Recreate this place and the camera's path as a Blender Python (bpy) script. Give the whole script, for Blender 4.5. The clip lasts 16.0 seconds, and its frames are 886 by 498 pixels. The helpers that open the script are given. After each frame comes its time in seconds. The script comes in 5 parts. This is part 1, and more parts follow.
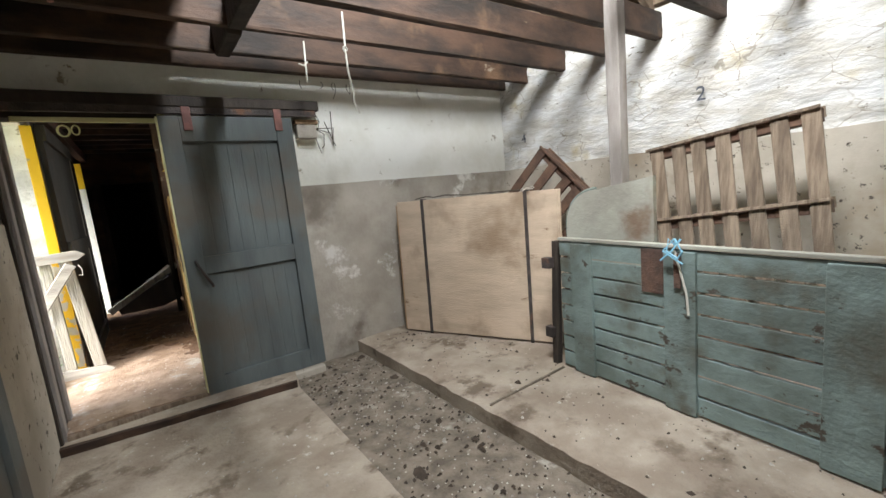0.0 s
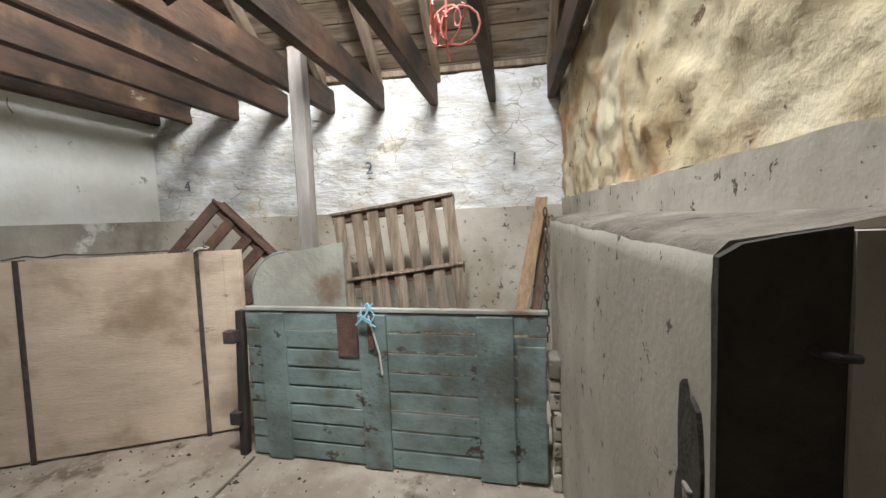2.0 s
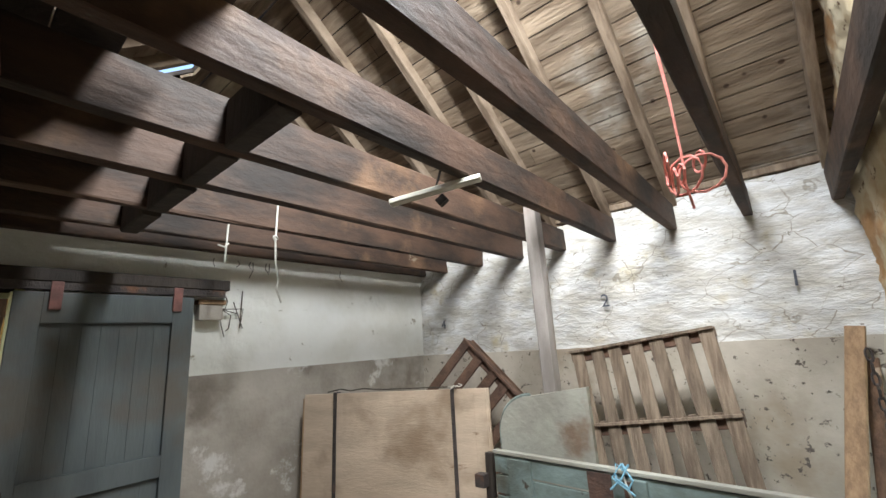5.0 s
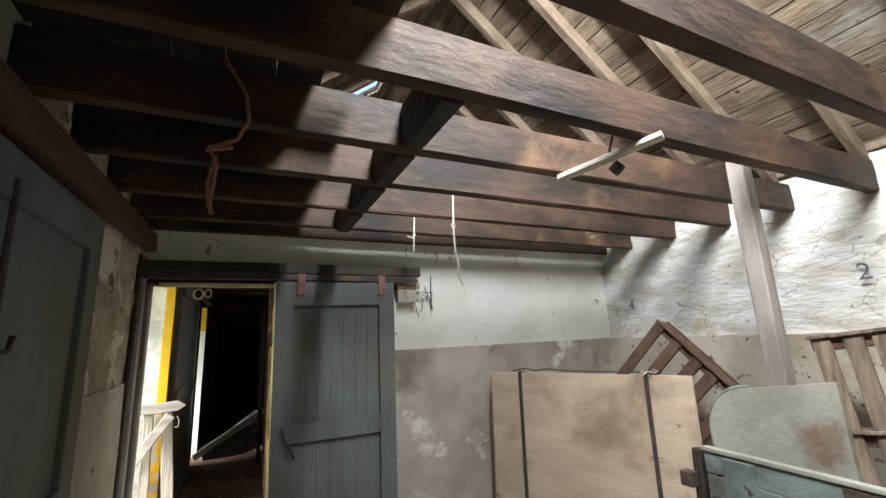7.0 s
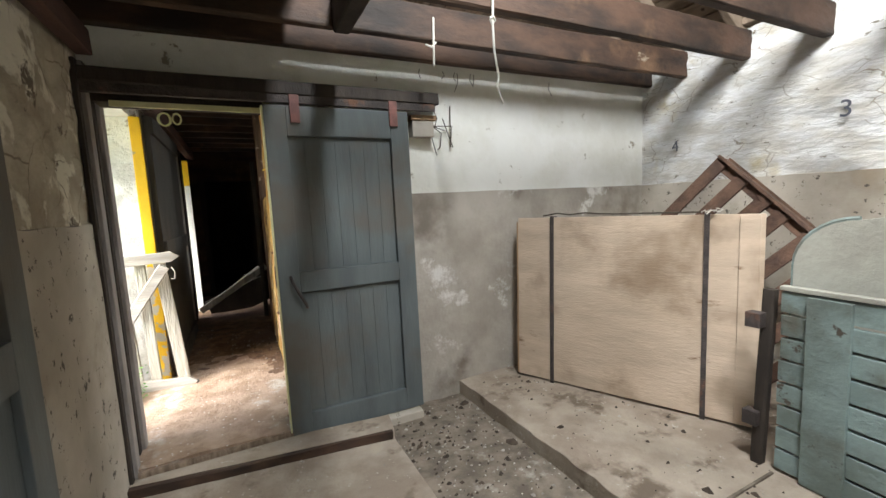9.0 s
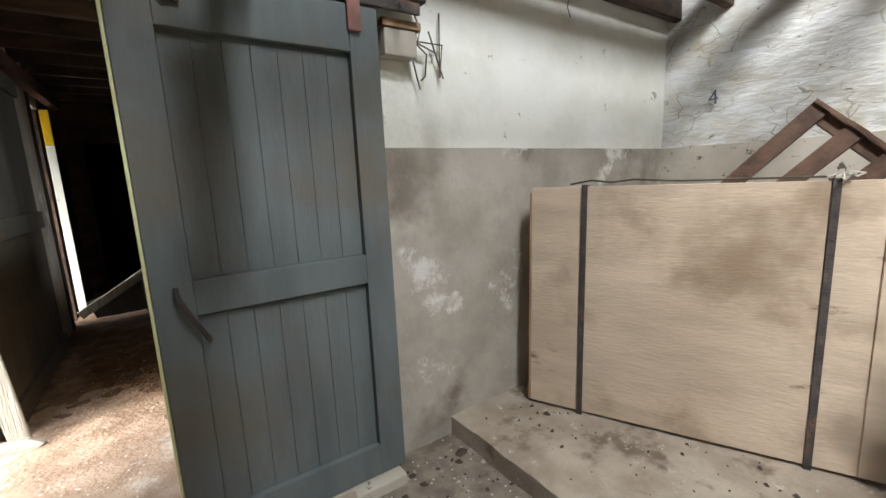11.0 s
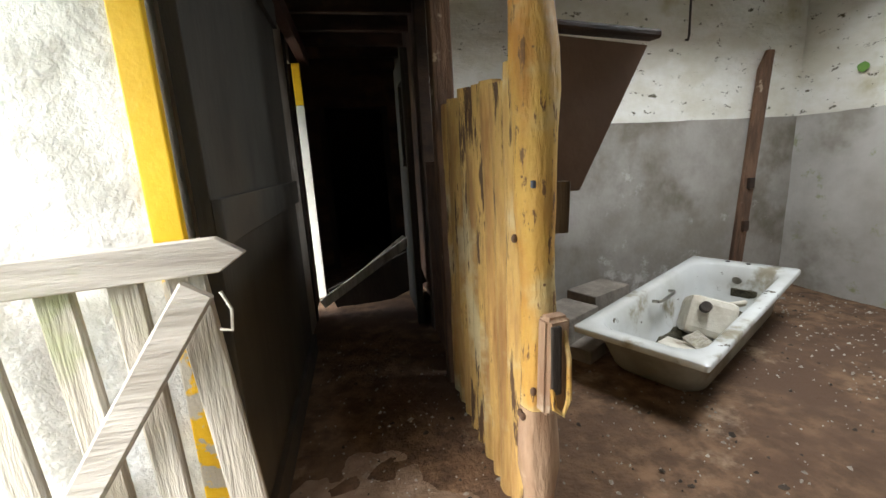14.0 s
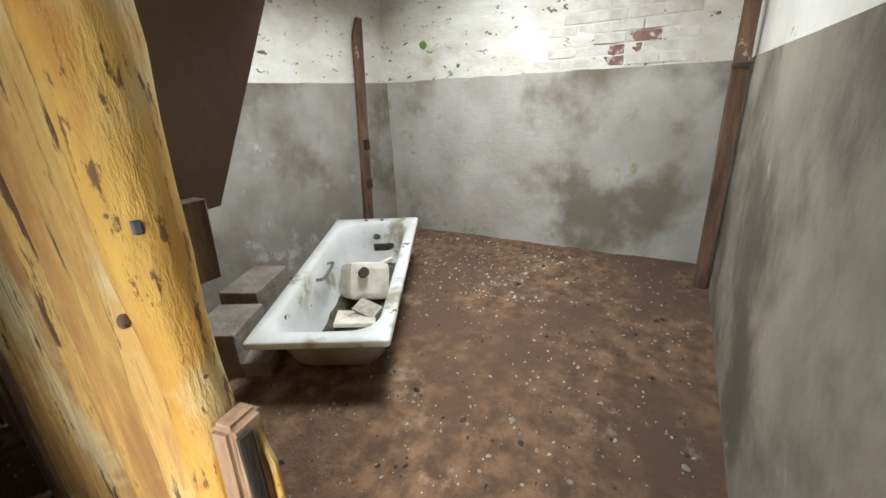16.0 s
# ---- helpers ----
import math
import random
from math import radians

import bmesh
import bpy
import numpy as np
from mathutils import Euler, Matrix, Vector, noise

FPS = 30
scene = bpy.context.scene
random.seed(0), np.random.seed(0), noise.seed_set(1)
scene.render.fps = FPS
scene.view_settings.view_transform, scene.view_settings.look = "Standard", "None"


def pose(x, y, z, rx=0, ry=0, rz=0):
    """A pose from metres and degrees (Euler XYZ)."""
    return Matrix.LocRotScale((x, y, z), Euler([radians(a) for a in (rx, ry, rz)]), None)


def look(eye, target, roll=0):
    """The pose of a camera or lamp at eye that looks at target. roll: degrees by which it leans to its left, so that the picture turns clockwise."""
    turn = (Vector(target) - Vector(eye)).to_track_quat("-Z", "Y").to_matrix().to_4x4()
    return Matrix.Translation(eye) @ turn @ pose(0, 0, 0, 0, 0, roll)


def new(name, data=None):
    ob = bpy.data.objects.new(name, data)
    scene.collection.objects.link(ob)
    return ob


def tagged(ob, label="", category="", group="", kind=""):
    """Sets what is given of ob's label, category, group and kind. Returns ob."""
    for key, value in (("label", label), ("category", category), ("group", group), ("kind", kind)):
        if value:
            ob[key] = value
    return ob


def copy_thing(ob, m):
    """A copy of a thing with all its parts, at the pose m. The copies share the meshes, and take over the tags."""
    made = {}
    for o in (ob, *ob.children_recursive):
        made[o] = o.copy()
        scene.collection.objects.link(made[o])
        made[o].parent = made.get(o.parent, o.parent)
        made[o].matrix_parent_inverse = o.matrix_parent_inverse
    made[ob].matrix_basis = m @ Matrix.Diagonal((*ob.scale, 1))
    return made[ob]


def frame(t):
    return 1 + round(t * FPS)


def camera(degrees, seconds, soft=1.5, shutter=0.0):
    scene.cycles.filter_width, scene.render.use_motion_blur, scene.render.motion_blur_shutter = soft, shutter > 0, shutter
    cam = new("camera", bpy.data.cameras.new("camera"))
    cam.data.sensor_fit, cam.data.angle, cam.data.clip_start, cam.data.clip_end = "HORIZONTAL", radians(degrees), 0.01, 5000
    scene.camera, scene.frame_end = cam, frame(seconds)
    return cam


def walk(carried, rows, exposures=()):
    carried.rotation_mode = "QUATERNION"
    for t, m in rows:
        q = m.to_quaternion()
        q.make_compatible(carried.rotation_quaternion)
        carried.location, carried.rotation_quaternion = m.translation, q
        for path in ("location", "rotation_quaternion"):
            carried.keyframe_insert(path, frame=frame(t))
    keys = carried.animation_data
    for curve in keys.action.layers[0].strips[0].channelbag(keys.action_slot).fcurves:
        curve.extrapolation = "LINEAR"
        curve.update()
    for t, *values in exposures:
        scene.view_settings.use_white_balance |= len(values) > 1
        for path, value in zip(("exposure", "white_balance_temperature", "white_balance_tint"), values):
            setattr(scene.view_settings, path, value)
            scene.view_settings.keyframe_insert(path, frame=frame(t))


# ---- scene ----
cam = camera(94.2, 16.0)
METRES, EYE, TILT, LEAN, TURN = 4.5, 1.42, 0.0, 0.0, -35.5
ROWS = [
    (0.0, 0.0, 0.0, 0.0, -0.82, -8.35, 5.59),
    (0.5, -0.0019, 0.0295, 0.0069, -18.81, -8.59, 5.68),
    (1.0, -0.0111, 0.0462, 0.0128, -35.6, -8.15, 5.96),
    (1.5, -0.0152, 0.0474, 0.0172, -44.19, -5.84, 4.13),
    (2.0, -0.015, 0.0476, 0.0206, -45.07, -4.8, 2.36),
    (2.5, -0.0164, 0.0513, 0.0291, -40.2, -2.13, 2.24),
    (3.0, -0.0194, 0.0463, 0.0379, -34.52, 2.94, 2.58),
    (3.5, -0.0252, 0.0427, 0.0438, -28.93, 6.29, 2.75),
    (6.0, -0.0312, 0.0396, 0.0542, -2.39, 15.97, 3.77),
    (6.5, -0.0268, 0.0389, 0.0542, 4.82, 15.4, 3.17),
    (7.0, -0.0257, 0.0411, 0.0504, 10.5, 12.03, 2.55),
    (7.5, -0.0341, 0.0517, 0.0408, 13.65, 7.01, 2.38),
    (8.0, -0.06, 0.0791, 0.0318, 14.23, 1.42, 2.39),
    (8.5, -0.0818, 0.108, 0.0206, 12.19, -3.52, 2.52),
    (11.0, -0.1833, 0.3561, -0.0011, 1.1, -9.97, 2.45),
    (11.5, -0.2411, 0.4015, -0.0046, 16.14, -10.99, 0.68),
    (12.0, -0.3118, 0.4523, -0.0072, 31.37, -11.72, 0.15),
    (12.5, -0.3677, 0.5057, -0.0087, 41.21, -11.86, -2.06),
    (13.0, -0.4293, 0.5463, -0.0097, 38.69, -12.65, -1.43),
    (13.5, -0.4698, 0.5754, -0.0065, 32.77, -12.63, 0.72),
    (14.0, -0.4948, 0.6286, -0.0166, 23.64, -12.0, 3.17),
    (14.5, -0.5127, 0.6893, -0.0109, 8.83, -13.37, 4.26),
    (15.0, -0.5033, 0.7097, -0.0023, -7.4, -16.68, 4.23),
    (15.5, -0.5068, 0.7164, 0.0007, -19.81, -19.46, 3.38),
    (16.0, -0.5092, 0.7176, 0.0019, -25.37, -20.59, 2.46),
]
EXPOSURES = [(0.0, 2.3), (1.5, 2.2), (3.5, 2.05), (7.0, 2.2), (10.0, 2.5), (12.0, 2.42), (13.0, 2.2), (13.5, 2.05), (14.2, 2.15), (15.0, 2.6), (16.0, 2.45)]
walk(cam, [(t, pose(0, 0, EYE, TILT, LEAN, TURN) @ pose(METRES * x, METRES * y, METRES * z, 90 + pitch, roll, yaw)) for t, x, y, z, yaw, pitch, roll in ROWS], EXPOSURES)

# ---- world, sun, lamps ----
world = bpy.data.worlds.new("world")
scene.world = world
world.use_nodes = True
wn = world.node_tree
sky = wn.nodes.new("ShaderNodeTexSky")
sky.sky_type, sky.sun_disc = "NISHITA", False
sky.sun_elevation, sky.sun_rotation, sky.air_density, sky.dust_density = radians(44), radians(245), 1.0, 1.0
wn.links.new(sky.outputs[0], wn.nodes["Background"].inputs[0])
wn.nodes["Background"].inputs[1].default_value = 0.15
sun = new("sun", bpy.data.lights.new("sun", "SUN"))
sun.data.energy, sun.data.angle, sun.data.color = 3.0, radians(45), (1.0, 0.965, 0.90)
sun.matrix_world = look((-8, -3.8, 8.5), (0, 0, 0))


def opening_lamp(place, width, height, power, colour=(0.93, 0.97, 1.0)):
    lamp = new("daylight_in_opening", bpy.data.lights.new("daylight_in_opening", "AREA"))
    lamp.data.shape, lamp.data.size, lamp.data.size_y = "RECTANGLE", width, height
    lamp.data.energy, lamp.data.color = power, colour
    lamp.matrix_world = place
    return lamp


# area lamps: the stall's inferred skylight, and an added ceiling opening over the bath
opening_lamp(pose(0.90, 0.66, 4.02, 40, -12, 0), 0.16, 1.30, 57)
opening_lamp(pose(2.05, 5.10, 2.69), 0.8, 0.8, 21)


# ---- materials ----
def mat(name, base, dark, scale=3.0, stain=None, stain_scale=0.8, stain_at=(0.5, 0.7), rough=0.85, bump=0.3, bump_scale=30.0,
        stretch=(1, 1, 1), speck=None, speck_scale=40.0, speck_at=0.12, metal=0.0, vary=0.0, chip=None, chip_at=(0.58, 0.62), chip_scale=6.0, crack=None, crack_scale=4.0, crack_stretch=(1, 1, 1), crack_at=0.03, crack_mask=(0.45, 0.6)):
    m = bpy.data.materials.new(name)
    m.use_nodes = True
    nt = m.node_tree
    N, L = nt.nodes, nt.links
    bsdf = N["Principled BSDF"]
    bsdf.inputs["Roughness"].default_value, bsdf.inputs["Metallic"].default_value = rough, metal
    co = N.new("ShaderNodeTexCoord")
    mp = N.new("ShaderNodeMapping")
    mp.inputs["Scale"].default_value = stretch
    L.new(co.outputs["Object"], mp.inputs[0])

    def tex(s, detail=6.0, plain=False, r=0.6):
        n = N.new("ShaderNodeTexNoise")
        n.inputs["Scale"].default_value, n.inputs["Detail"].default_value, n.inputs["Roughness"].default_value = s, detail, r
        L.new(co.outputs["Object"] if plain else mp.outputs[0], n.inputs["Vector"])
        return n.outputs[0]

    def ramp(src, a, b):
        n = N.new("ShaderNodeMapRange")
        n.interpolation_type = "SMOOTHSTEP"
        n.inputs["From Min"].default_value, n.inputs["From Max"].default_value = a, b
        L.new(src, n.inputs["Value"])
        return n.outputs[0]

    def mix(fac, a, b):
        n = N.new("ShaderNodeMix")
        n.data_type = "RGBA"
        L.new(fac, n.inputs["Factor"])
        for sock, v in ((n.inputs["A"], a), (n.inputs["B"], b)):
            if isinstance(v, tuple):
                sock.default_value = (*v, 1)
            else:
                L.new(v, sock)
        return n.outputs["Result"]

    grain = tex(scale)
    col = mix(ramp(grain, 0.32, 0.68), dark, base)
    if stain:
        col = mix(ramp(tex(stain_scale, 5, True), *stain_at), col, stain)
    if chip:
        col = mix(ramp(tex(chip_scale, 8, False, 0.7), *chip_at), col, chip)
    if crack:
        cm = N.new("ShaderNodeMapping")
        cm.inputs["Scale"].default_value = crack_stretch
        warp = N.new("ShaderNodeMix")
        warp.data_type = "VECTOR"
        warp.inputs["Factor"].default_value = 0.12
        wn_ = N.new("ShaderNodeTexNoise")
        wn_.inputs["Scale"].default_value, wn_.inputs["Detail"].default_value = 5.0, 4.0
        L.new(co.outputs["Object"], wn_.inputs["Vector"])
        L.new(co.outputs["Object"], warp.inputs["A"])
        L.new(wn_.outputs["Color"], warp.inputs["B"])
        L.new(warp.outputs["Result"], cm.inputs[0])
        v = N.new("ShaderNodeTexVoronoi")
        v.feature = "DISTANCE_TO_EDGE"
        v.inputs["Scale"].default_value = crack_scale
        L.new(cm.outputs[0], v.inputs["Vector"])
        mul = N.new("ShaderNodeMath")
        mul.operation = "MULTIPLY"
        L.new(ramp(v.outputs["Distance"], crack_at, crack_at * 0.3), mul.inputs[0])
        L.new(ramp(tex(2.6, 6, True), *crack_mask), mul.inputs[1])
        col = mix(mul.outputs[0], col, crack)
    if speck:
        v = N.new("ShaderNodeTexVoronoi")
        v.inputs["Scale"].default_value = speck_scale
        L.new(co.outputs["Object"], v.inputs["Vector"])
        col = mix(ramp(v.outputs["Distance"], speck_at + 0.05, speck_at), col, speck)
    if vary:
        oi = N.new("ShaderNodeObjectInfo")
        gi = N.new("ShaderNodeNewGeometry")
        add = N.new("ShaderNodeMath")
        add.operation = "ADD"
        L.new(oi.outputs["Random"], add.inputs[0])
        L.new(gi.outputs["Random Per Island"], add.inputs[1])
        rng = N.new("ShaderNodeMapRange")
        rng.inputs["From Max"].default_value = 2.0
        rng.inputs["To Min"].default_value, rng.inputs["To Max"].default_value = 1 - vary, 1 + vary
        L.new(add.outputs[0], rng.inputs["Value"])
        hsv = N.new("ShaderNodeHueSaturation")
        L.new(rng.outputs[0], hsv.inputs["Value"])
        L.new(col, hsv.inputs["Color"])
        col = hsv.outputs[0]
    L.new(col, bsdf.inputs["Base Color"])
    if bump:
        b = N.new("ShaderNodeBump")
        b.inputs["Strength"].default_value, b.inputs["Distance"].default_value = bump, 0.02
        L.new(tex(bump_scale, 8), b.inputs["Height"])
        L.new(b.outputs[0], bsdf.inputs["Normal"])
    return m


M_WHITE = mat("whitewash", (0.86, 0.86, 0.82), (0.72, 0.71, 0.64), 1.8, (0.50, 0.45, 0.34), 1.4, (0.60, 0.82), 0.9, 0.6, 14, chip=(0.34, 0.30, 0.23), chip_at=(0.635, 0.68), chip_scale=6)
M_STONE = mat("whitewashed rubble stone", (0.74, 0.75, 0.75), (0.55, 0.53, 0.48), 3.4, (0.50, 0.44, 0.30), 2.6, (0.58, 0.74), 0.9, 0.9, 13, chip=(0.20, 0.18, 0.14), chip_at=(0.625, 0.65), chip_scale=9, stretch=(1, 1, 2.6), crack=(0.36, 0.33, 0.28), crack_scale=4.5, crack_stretch=(1, 1, 2.4), crack_at=0.022, crack_mask=(0.42, 0.60))
M_PILLAR = mat("patchy limewash over stone", (0.80, 0.81, 0.79), (0.60, 0.59, 0.54), 3.0, (0.32, 0.32, 0.22), 2.4, (0.58, 0.74), 0.9, 0.9, 14, chip=(0.30, 0.28, 0.22), chip_at=(0.61, 0.67), chip_scale=7)
M_YELLOW_WALL = mat("ochre lime plaster", (0.66, 0.58, 0.41), (0.52, 0.41, 0.24), 2.6, (0.44, 0.25, 0.11), 1.7, (0.53, 0.66), 0.92, 0.6, 16, chip=(0.16, 0.095, 0.05), chip_at=(0.605, 0.64), chip_scale=9)
M_RENDER = mat("grey cement render", (0.46, 0.42, 0.365), (0.31, 0.275, 0.23), 1.9, (0.19, 0.16, 0.13), 1.5, (0.52, 0.70), 0.88, 0.4, 25, chip=(0.66, 0.64, 0.60), chip_at=(0.575, 0.65), chip_scale=1.7)
M_RENDER_PALE = mat("pale cement render", (0.54, 0.495, 0.42), (0.38, 0.34, 0.28), 1.7, (0.30, 0.245, 0.18), 1.5, (0.50, 0.72), 0.85, 0.14, 40, chip=(0.10, 0.085, 0.07), chip_at=(0.60, 0.625), chip_scale=17)
M_RENDER_DAMP = mat("damp grey cement render", (0.38, 0.36, 0.335), (0.25, 0.23, 0.20), 2.2, (0.155, 0.135, 0.10), 1.3, (0.46, 0.66), 0.8, 0.3, 22, chip=(0.52, 0.51, 0.49), chip_at=(0.6, 0.7), chip_scale=2.4)
M_MOSSY = mat("mossy damp render", (0.50, 0.49, 0.46), (0.37, 0.35, 0.315), 1.9, (0.19, 0.165, 0.12), 1.2, (0.46, 0.66), 0.8, 0.35, 22, chip=(0.26, 0.28, 0.13), chip_at=(0.60, 0.70), chip_scale=2.2)
M_BATH_WHITE = mat("mouldy limewash in the bath room", (0.84, 0.84, 0.80), (0.68, 0.66, 0.57), 2.6, (0.52, 0.48, 0.30), 1.6, (0.58, 0.74), 0.9, 0.7, 14, chip=(0.12, 0.11, 0.07), chip_at=(0.605, 0.635), chip_scale=9, stretch=(1, 1, 1.8))
M_WALL_TOP = mat("dirt-caked wall top", (0.27, 0.235, 0.19), (0.12, 0.10, 0.08), 5, (0.40, 0.36, 0.30), 3, (0.56, 0.70), 0.95, 0.8, 30, chip=(0.05, 0.04, 0.03), chip_at=(0.61, 0.64), chip_scale=12)
# dark colour standing for shade on the low wall's end and in its hole
M_DEEP_SHADE = mat("render in deep shade", (0.060, 0.048, 0.038), (0.026, 0.021, 0.017), 5, (0.12, 0.10, 0.08), 4, (0.62, 0.74), 0.8, 0.5, 30)
M_FOOT = mat("hewn pale wood", (0.46, 0.31, 0.20), (0.29, 0.17, 0.10), 5, (0.56, 0.46, 0.34), 5, (0.55, 0.7), 0.8, 0.7, 14, (3, 3, 0.6))
M_CEMENT = mat("weathered cement patch", (0.70, 0.69, 0.65), (0.50, 0.49, 0.45), 8, (0.78, 0.78, 0.75), 2.0, (0.50, 0.62), 0.9, 0.6, 40)
M_PLASTER = mat("dirty flaking plaster", (0.50, 0.45, 0.35), (0.32, 0.27, 0.20), 4, (0.70, 0.66, 0.55), 3.4, (0.52, 0.58), 0.9, 1.0, 12, chip=(0.13, 0.10, 0.075), chip_at=(0.60, 0.65), chip_scale=5, crack=(0.22, 0.18, 0.13), crack_scale=5.0, crack_at=0.025, crack_mask=(0.45, 0.6))
M_CONCRETE = mat("dusty concrete floor", (0.44, 0.375, 0.30), (0.27, 0.215, 0.165), 2.8, (0.17, 0.13, 0.095), 3.4, (0.54, 0.66), 0.95, 0.7, 34, chip=(0.52, 0.47, 0.40), chip_at=(0.60, 0.70), chip_scale=14)
M_GUTTER = mat("dirty gutter floor", (0.27, 0.225, 0.175), (0.13, 0.105, 0.08), 7, (0.40, 0.37, 0.31), 5, (0.60, 0.72), 0.95, 0.8, 40, speck=(0.5, 0.47, 0.4), speck_scale=22, speck_at=0.10)
M_DIRT = mat("brown dung and dirt", (0.235, 0.140, 0.080), (0.090, 0.052, 0.030), 9.0, (0.115, 0.066, 0.040), 1.4, (0.46, 0.62), 0.95, 1.0, 40, chip=(0.36, 0.26, 0.18), chip_at=(0.58, 0.72), chip_scale=2.6)
M_BEAM = mat("old dark oak and gloomy passage wall", (0.075, 0.040, 0.024), (0.014, 0.009, 0.006), 3.2, (0.155, 0.088, 0.048), 1.5, (0.55, 0.72), 0.75, 0.5, 12, (0.6, 1.8, 1.5), vary=0.25, chip=(0.26, 0.21, 0.15), chip_at=(0.70, 0.73), chip_scale=3.0)
M_BLACK_WOOD = mat("blackened wood and deep shade", (0.045, 0.034, 0.026), (0.018, 0.013, 0.010), 6, None, rough=0.8, bump=0.5, bump_scale=20, stretch=(1, 1, 0.3))
M_RED_WOOD = mat("dark red-brown wood", (0.10, 0.047, 0.034), (0.04, 0.02, 0.016), 6, rough=0.75, bump=0.4, stretch=(2, 0.3, 2))
M_ROOF = mat("weathered roof boards", (0.33, 0.255, 0.18), (0.15, 0.105, 0.068), 5, (0.44, 0.40, 0.34), 1.3, (0.55, 0.72), 0.85, 0.6, 22, (2.4, 0.35, 2.4), vary=0.42, speck=(0.06, 0.035, 0.02), speck_scale=4.5, speck_at=0.05)
M_RAFTER = mat("grey-brown rafter wood", (0.30, 0.23, 0.165), (0.15, 0.105, 0.07), 6, rough=0.85, bump=0.4, stretch=(0.5, 3, 0.7), vary=0.2)
M_GREY_WOOD = mat("silvered weathered wood", (0.52, 0.48, 0.41), (0.30, 0.27, 0.22), 9, (0.28, 0.30, 0.16), 2.5, (0.56, 0.72), 0.85, 0.6, 30, (3, 3, 0.25), vary=0.15)
M_GREY_RAIL = mat("silvered weathered rail", (0.52, 0.49, 0.44), (0.33, 0.30, 0.26), 7, (0.30, 0.31, 0.20), 2.5, (0.58, 0.74), 0.85, 0.5, 30, (0.3, 3, 3))
M_OLIVE = mat("damp olive-grey render", (0.36, 0.335, 0.265), (0.235, 0.215, 0.165), 1.7, (0.12, 0.105, 0.07), 1.3, (0.44, 0.64), 0.75, 0.3, 24, chip=(0.46, 0.44, 0.38), chip_at=(0.62, 0.70), chip_scale=2.2)
M_PALLET = mat("grey-brown pallet wood", (0.29, 0.225, 0.165), (0.135, 0.098, 0.07), 9, rough=0.85, bump=0.6, stretch=(3, 3, 0.3), vary=0.45)
M_PALLET_DARK = mat("dark brown and shaded pallet wood", (0.14, 0.078, 0.05), (0.065, 0.036, 0.025), 9, rough=0.8, bump=0.5, vary=0.2)
M_PLANK = mat("warm brown plank", (0.40, 0.26, 0.15), (0.24, 0.15, 0.085), 8, rough=0.8, bump=0.4, stretch=(3, 3, 0.3), vary=0.2)
M_POST = mat("rough brown post", (0.20, 0.115, 0.07), (0.085, 0.05, 0.033), 8, (0.42, 0.32, 0.24), 9, (0.64, 0.70), 0.85, 0.6, 25, (2, 2, 0.4))
M_GREY_POST = mat("grey painted timber post", (0.36, 0.33, 0.31), (0.22, 0.195, 0.18), 5, (0.16, 0.10, 0.07), 1.3, (0.55, 0.7), 0.7, 0.3, 25, (2, 2, 0.4))
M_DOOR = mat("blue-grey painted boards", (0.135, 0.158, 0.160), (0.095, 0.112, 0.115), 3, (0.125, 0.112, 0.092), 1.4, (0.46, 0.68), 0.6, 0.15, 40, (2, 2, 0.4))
# darker copy of M_DOOR with the passage gloom put into the colour
M_DOOR_DARK = mat("boards darkened for the dim passage", (0.062, 0.060, 0.052), (0.034, 0.032, 0.028), 3, (0.08, 0.066, 0.05), 1.4, (0.46, 0.68), 0.75, 0.2, 40, (2, 2, 0.4))
M_DOOR_EDGE = mat("pale yellow-green painted edge", (0.74, 0.73, 0.44), (0.60, 0.58, 0.30), 4, (0.52, 0.38, 0.13), 2.5, (0.55, 0.7), 0.6, 0.2, 30)
M_GREEN = mat("flaking blue-green paint", (0.235, 0.31, 0.30), (0.14, 0.175, 0.16), 3, (0.115, 0.112, 0.088), 1.9, (0.48, 0.64), 0.65, 0.35, 30, (1, 1.2, 1.6), chip=(0.075, 0.062, 0.048), chip_at=(0.60, 0.64), chip_scale=5, vary=0.22)
M_PALE_GREEN = mat("pale grey-green panel", (0.40, 0.40, 0.345), (0.29, 0.28, 0.24), 2.5, (0.19, 0.13, 0.09), 2.2, (0.56, 0.72), 0.75, 0.3, 20)
M_PLY = mat("stained plywood", (0.60, 0.475, 0.36), (0.45, 0.355, 0.265), 2.4, (0.30, 0.215, 0.145), 1.5, (0.50, 0.72), 0.75, 0.2, 30, (0.6, 0.6, 2.6), chip=(0.22, 0.14, 0.085), chip_at=(0.63, 0.70), chip_scale=3.2)
M_IRON = mat("rusty dark iron", (0.075, 0.06, 0.055), (0.035, 0.028, 0.026), 12, (0.16, 0.075, 0.04), 6, (0.58, 0.72), 0.7, 0.5, 60)
M_RUST = mat("rusty brown plate", (0.15, 0.085, 0.06), (0.06, 0.04, 0.035), 9, rough=0.8, bump=0.5, bump_scale=50)
M_RED = mat("faded red bracket paint", (0.27, 0.12, 0.10), (0.15, 0.07, 0.06), 9, rough=0.7, bump=0.3)
M_YELLOW = mat("yellow gloss paint", (0.86, 0.54, 0.015), (0.78, 0.46, 0.01), 3, (0.42, 0.36, 0.24), 8, (0.66, 0.70), 0.45, 0.15, 30)
M_YELLOW_WORN = mat("worn yellow paint over lime", (0.84, 0.52, 0.015), (0.76, 0.44, 0.01), 3, (0.48, 0.44, 0.36), 11, (0.50, 0.54), 0.55, 0.3, 30)
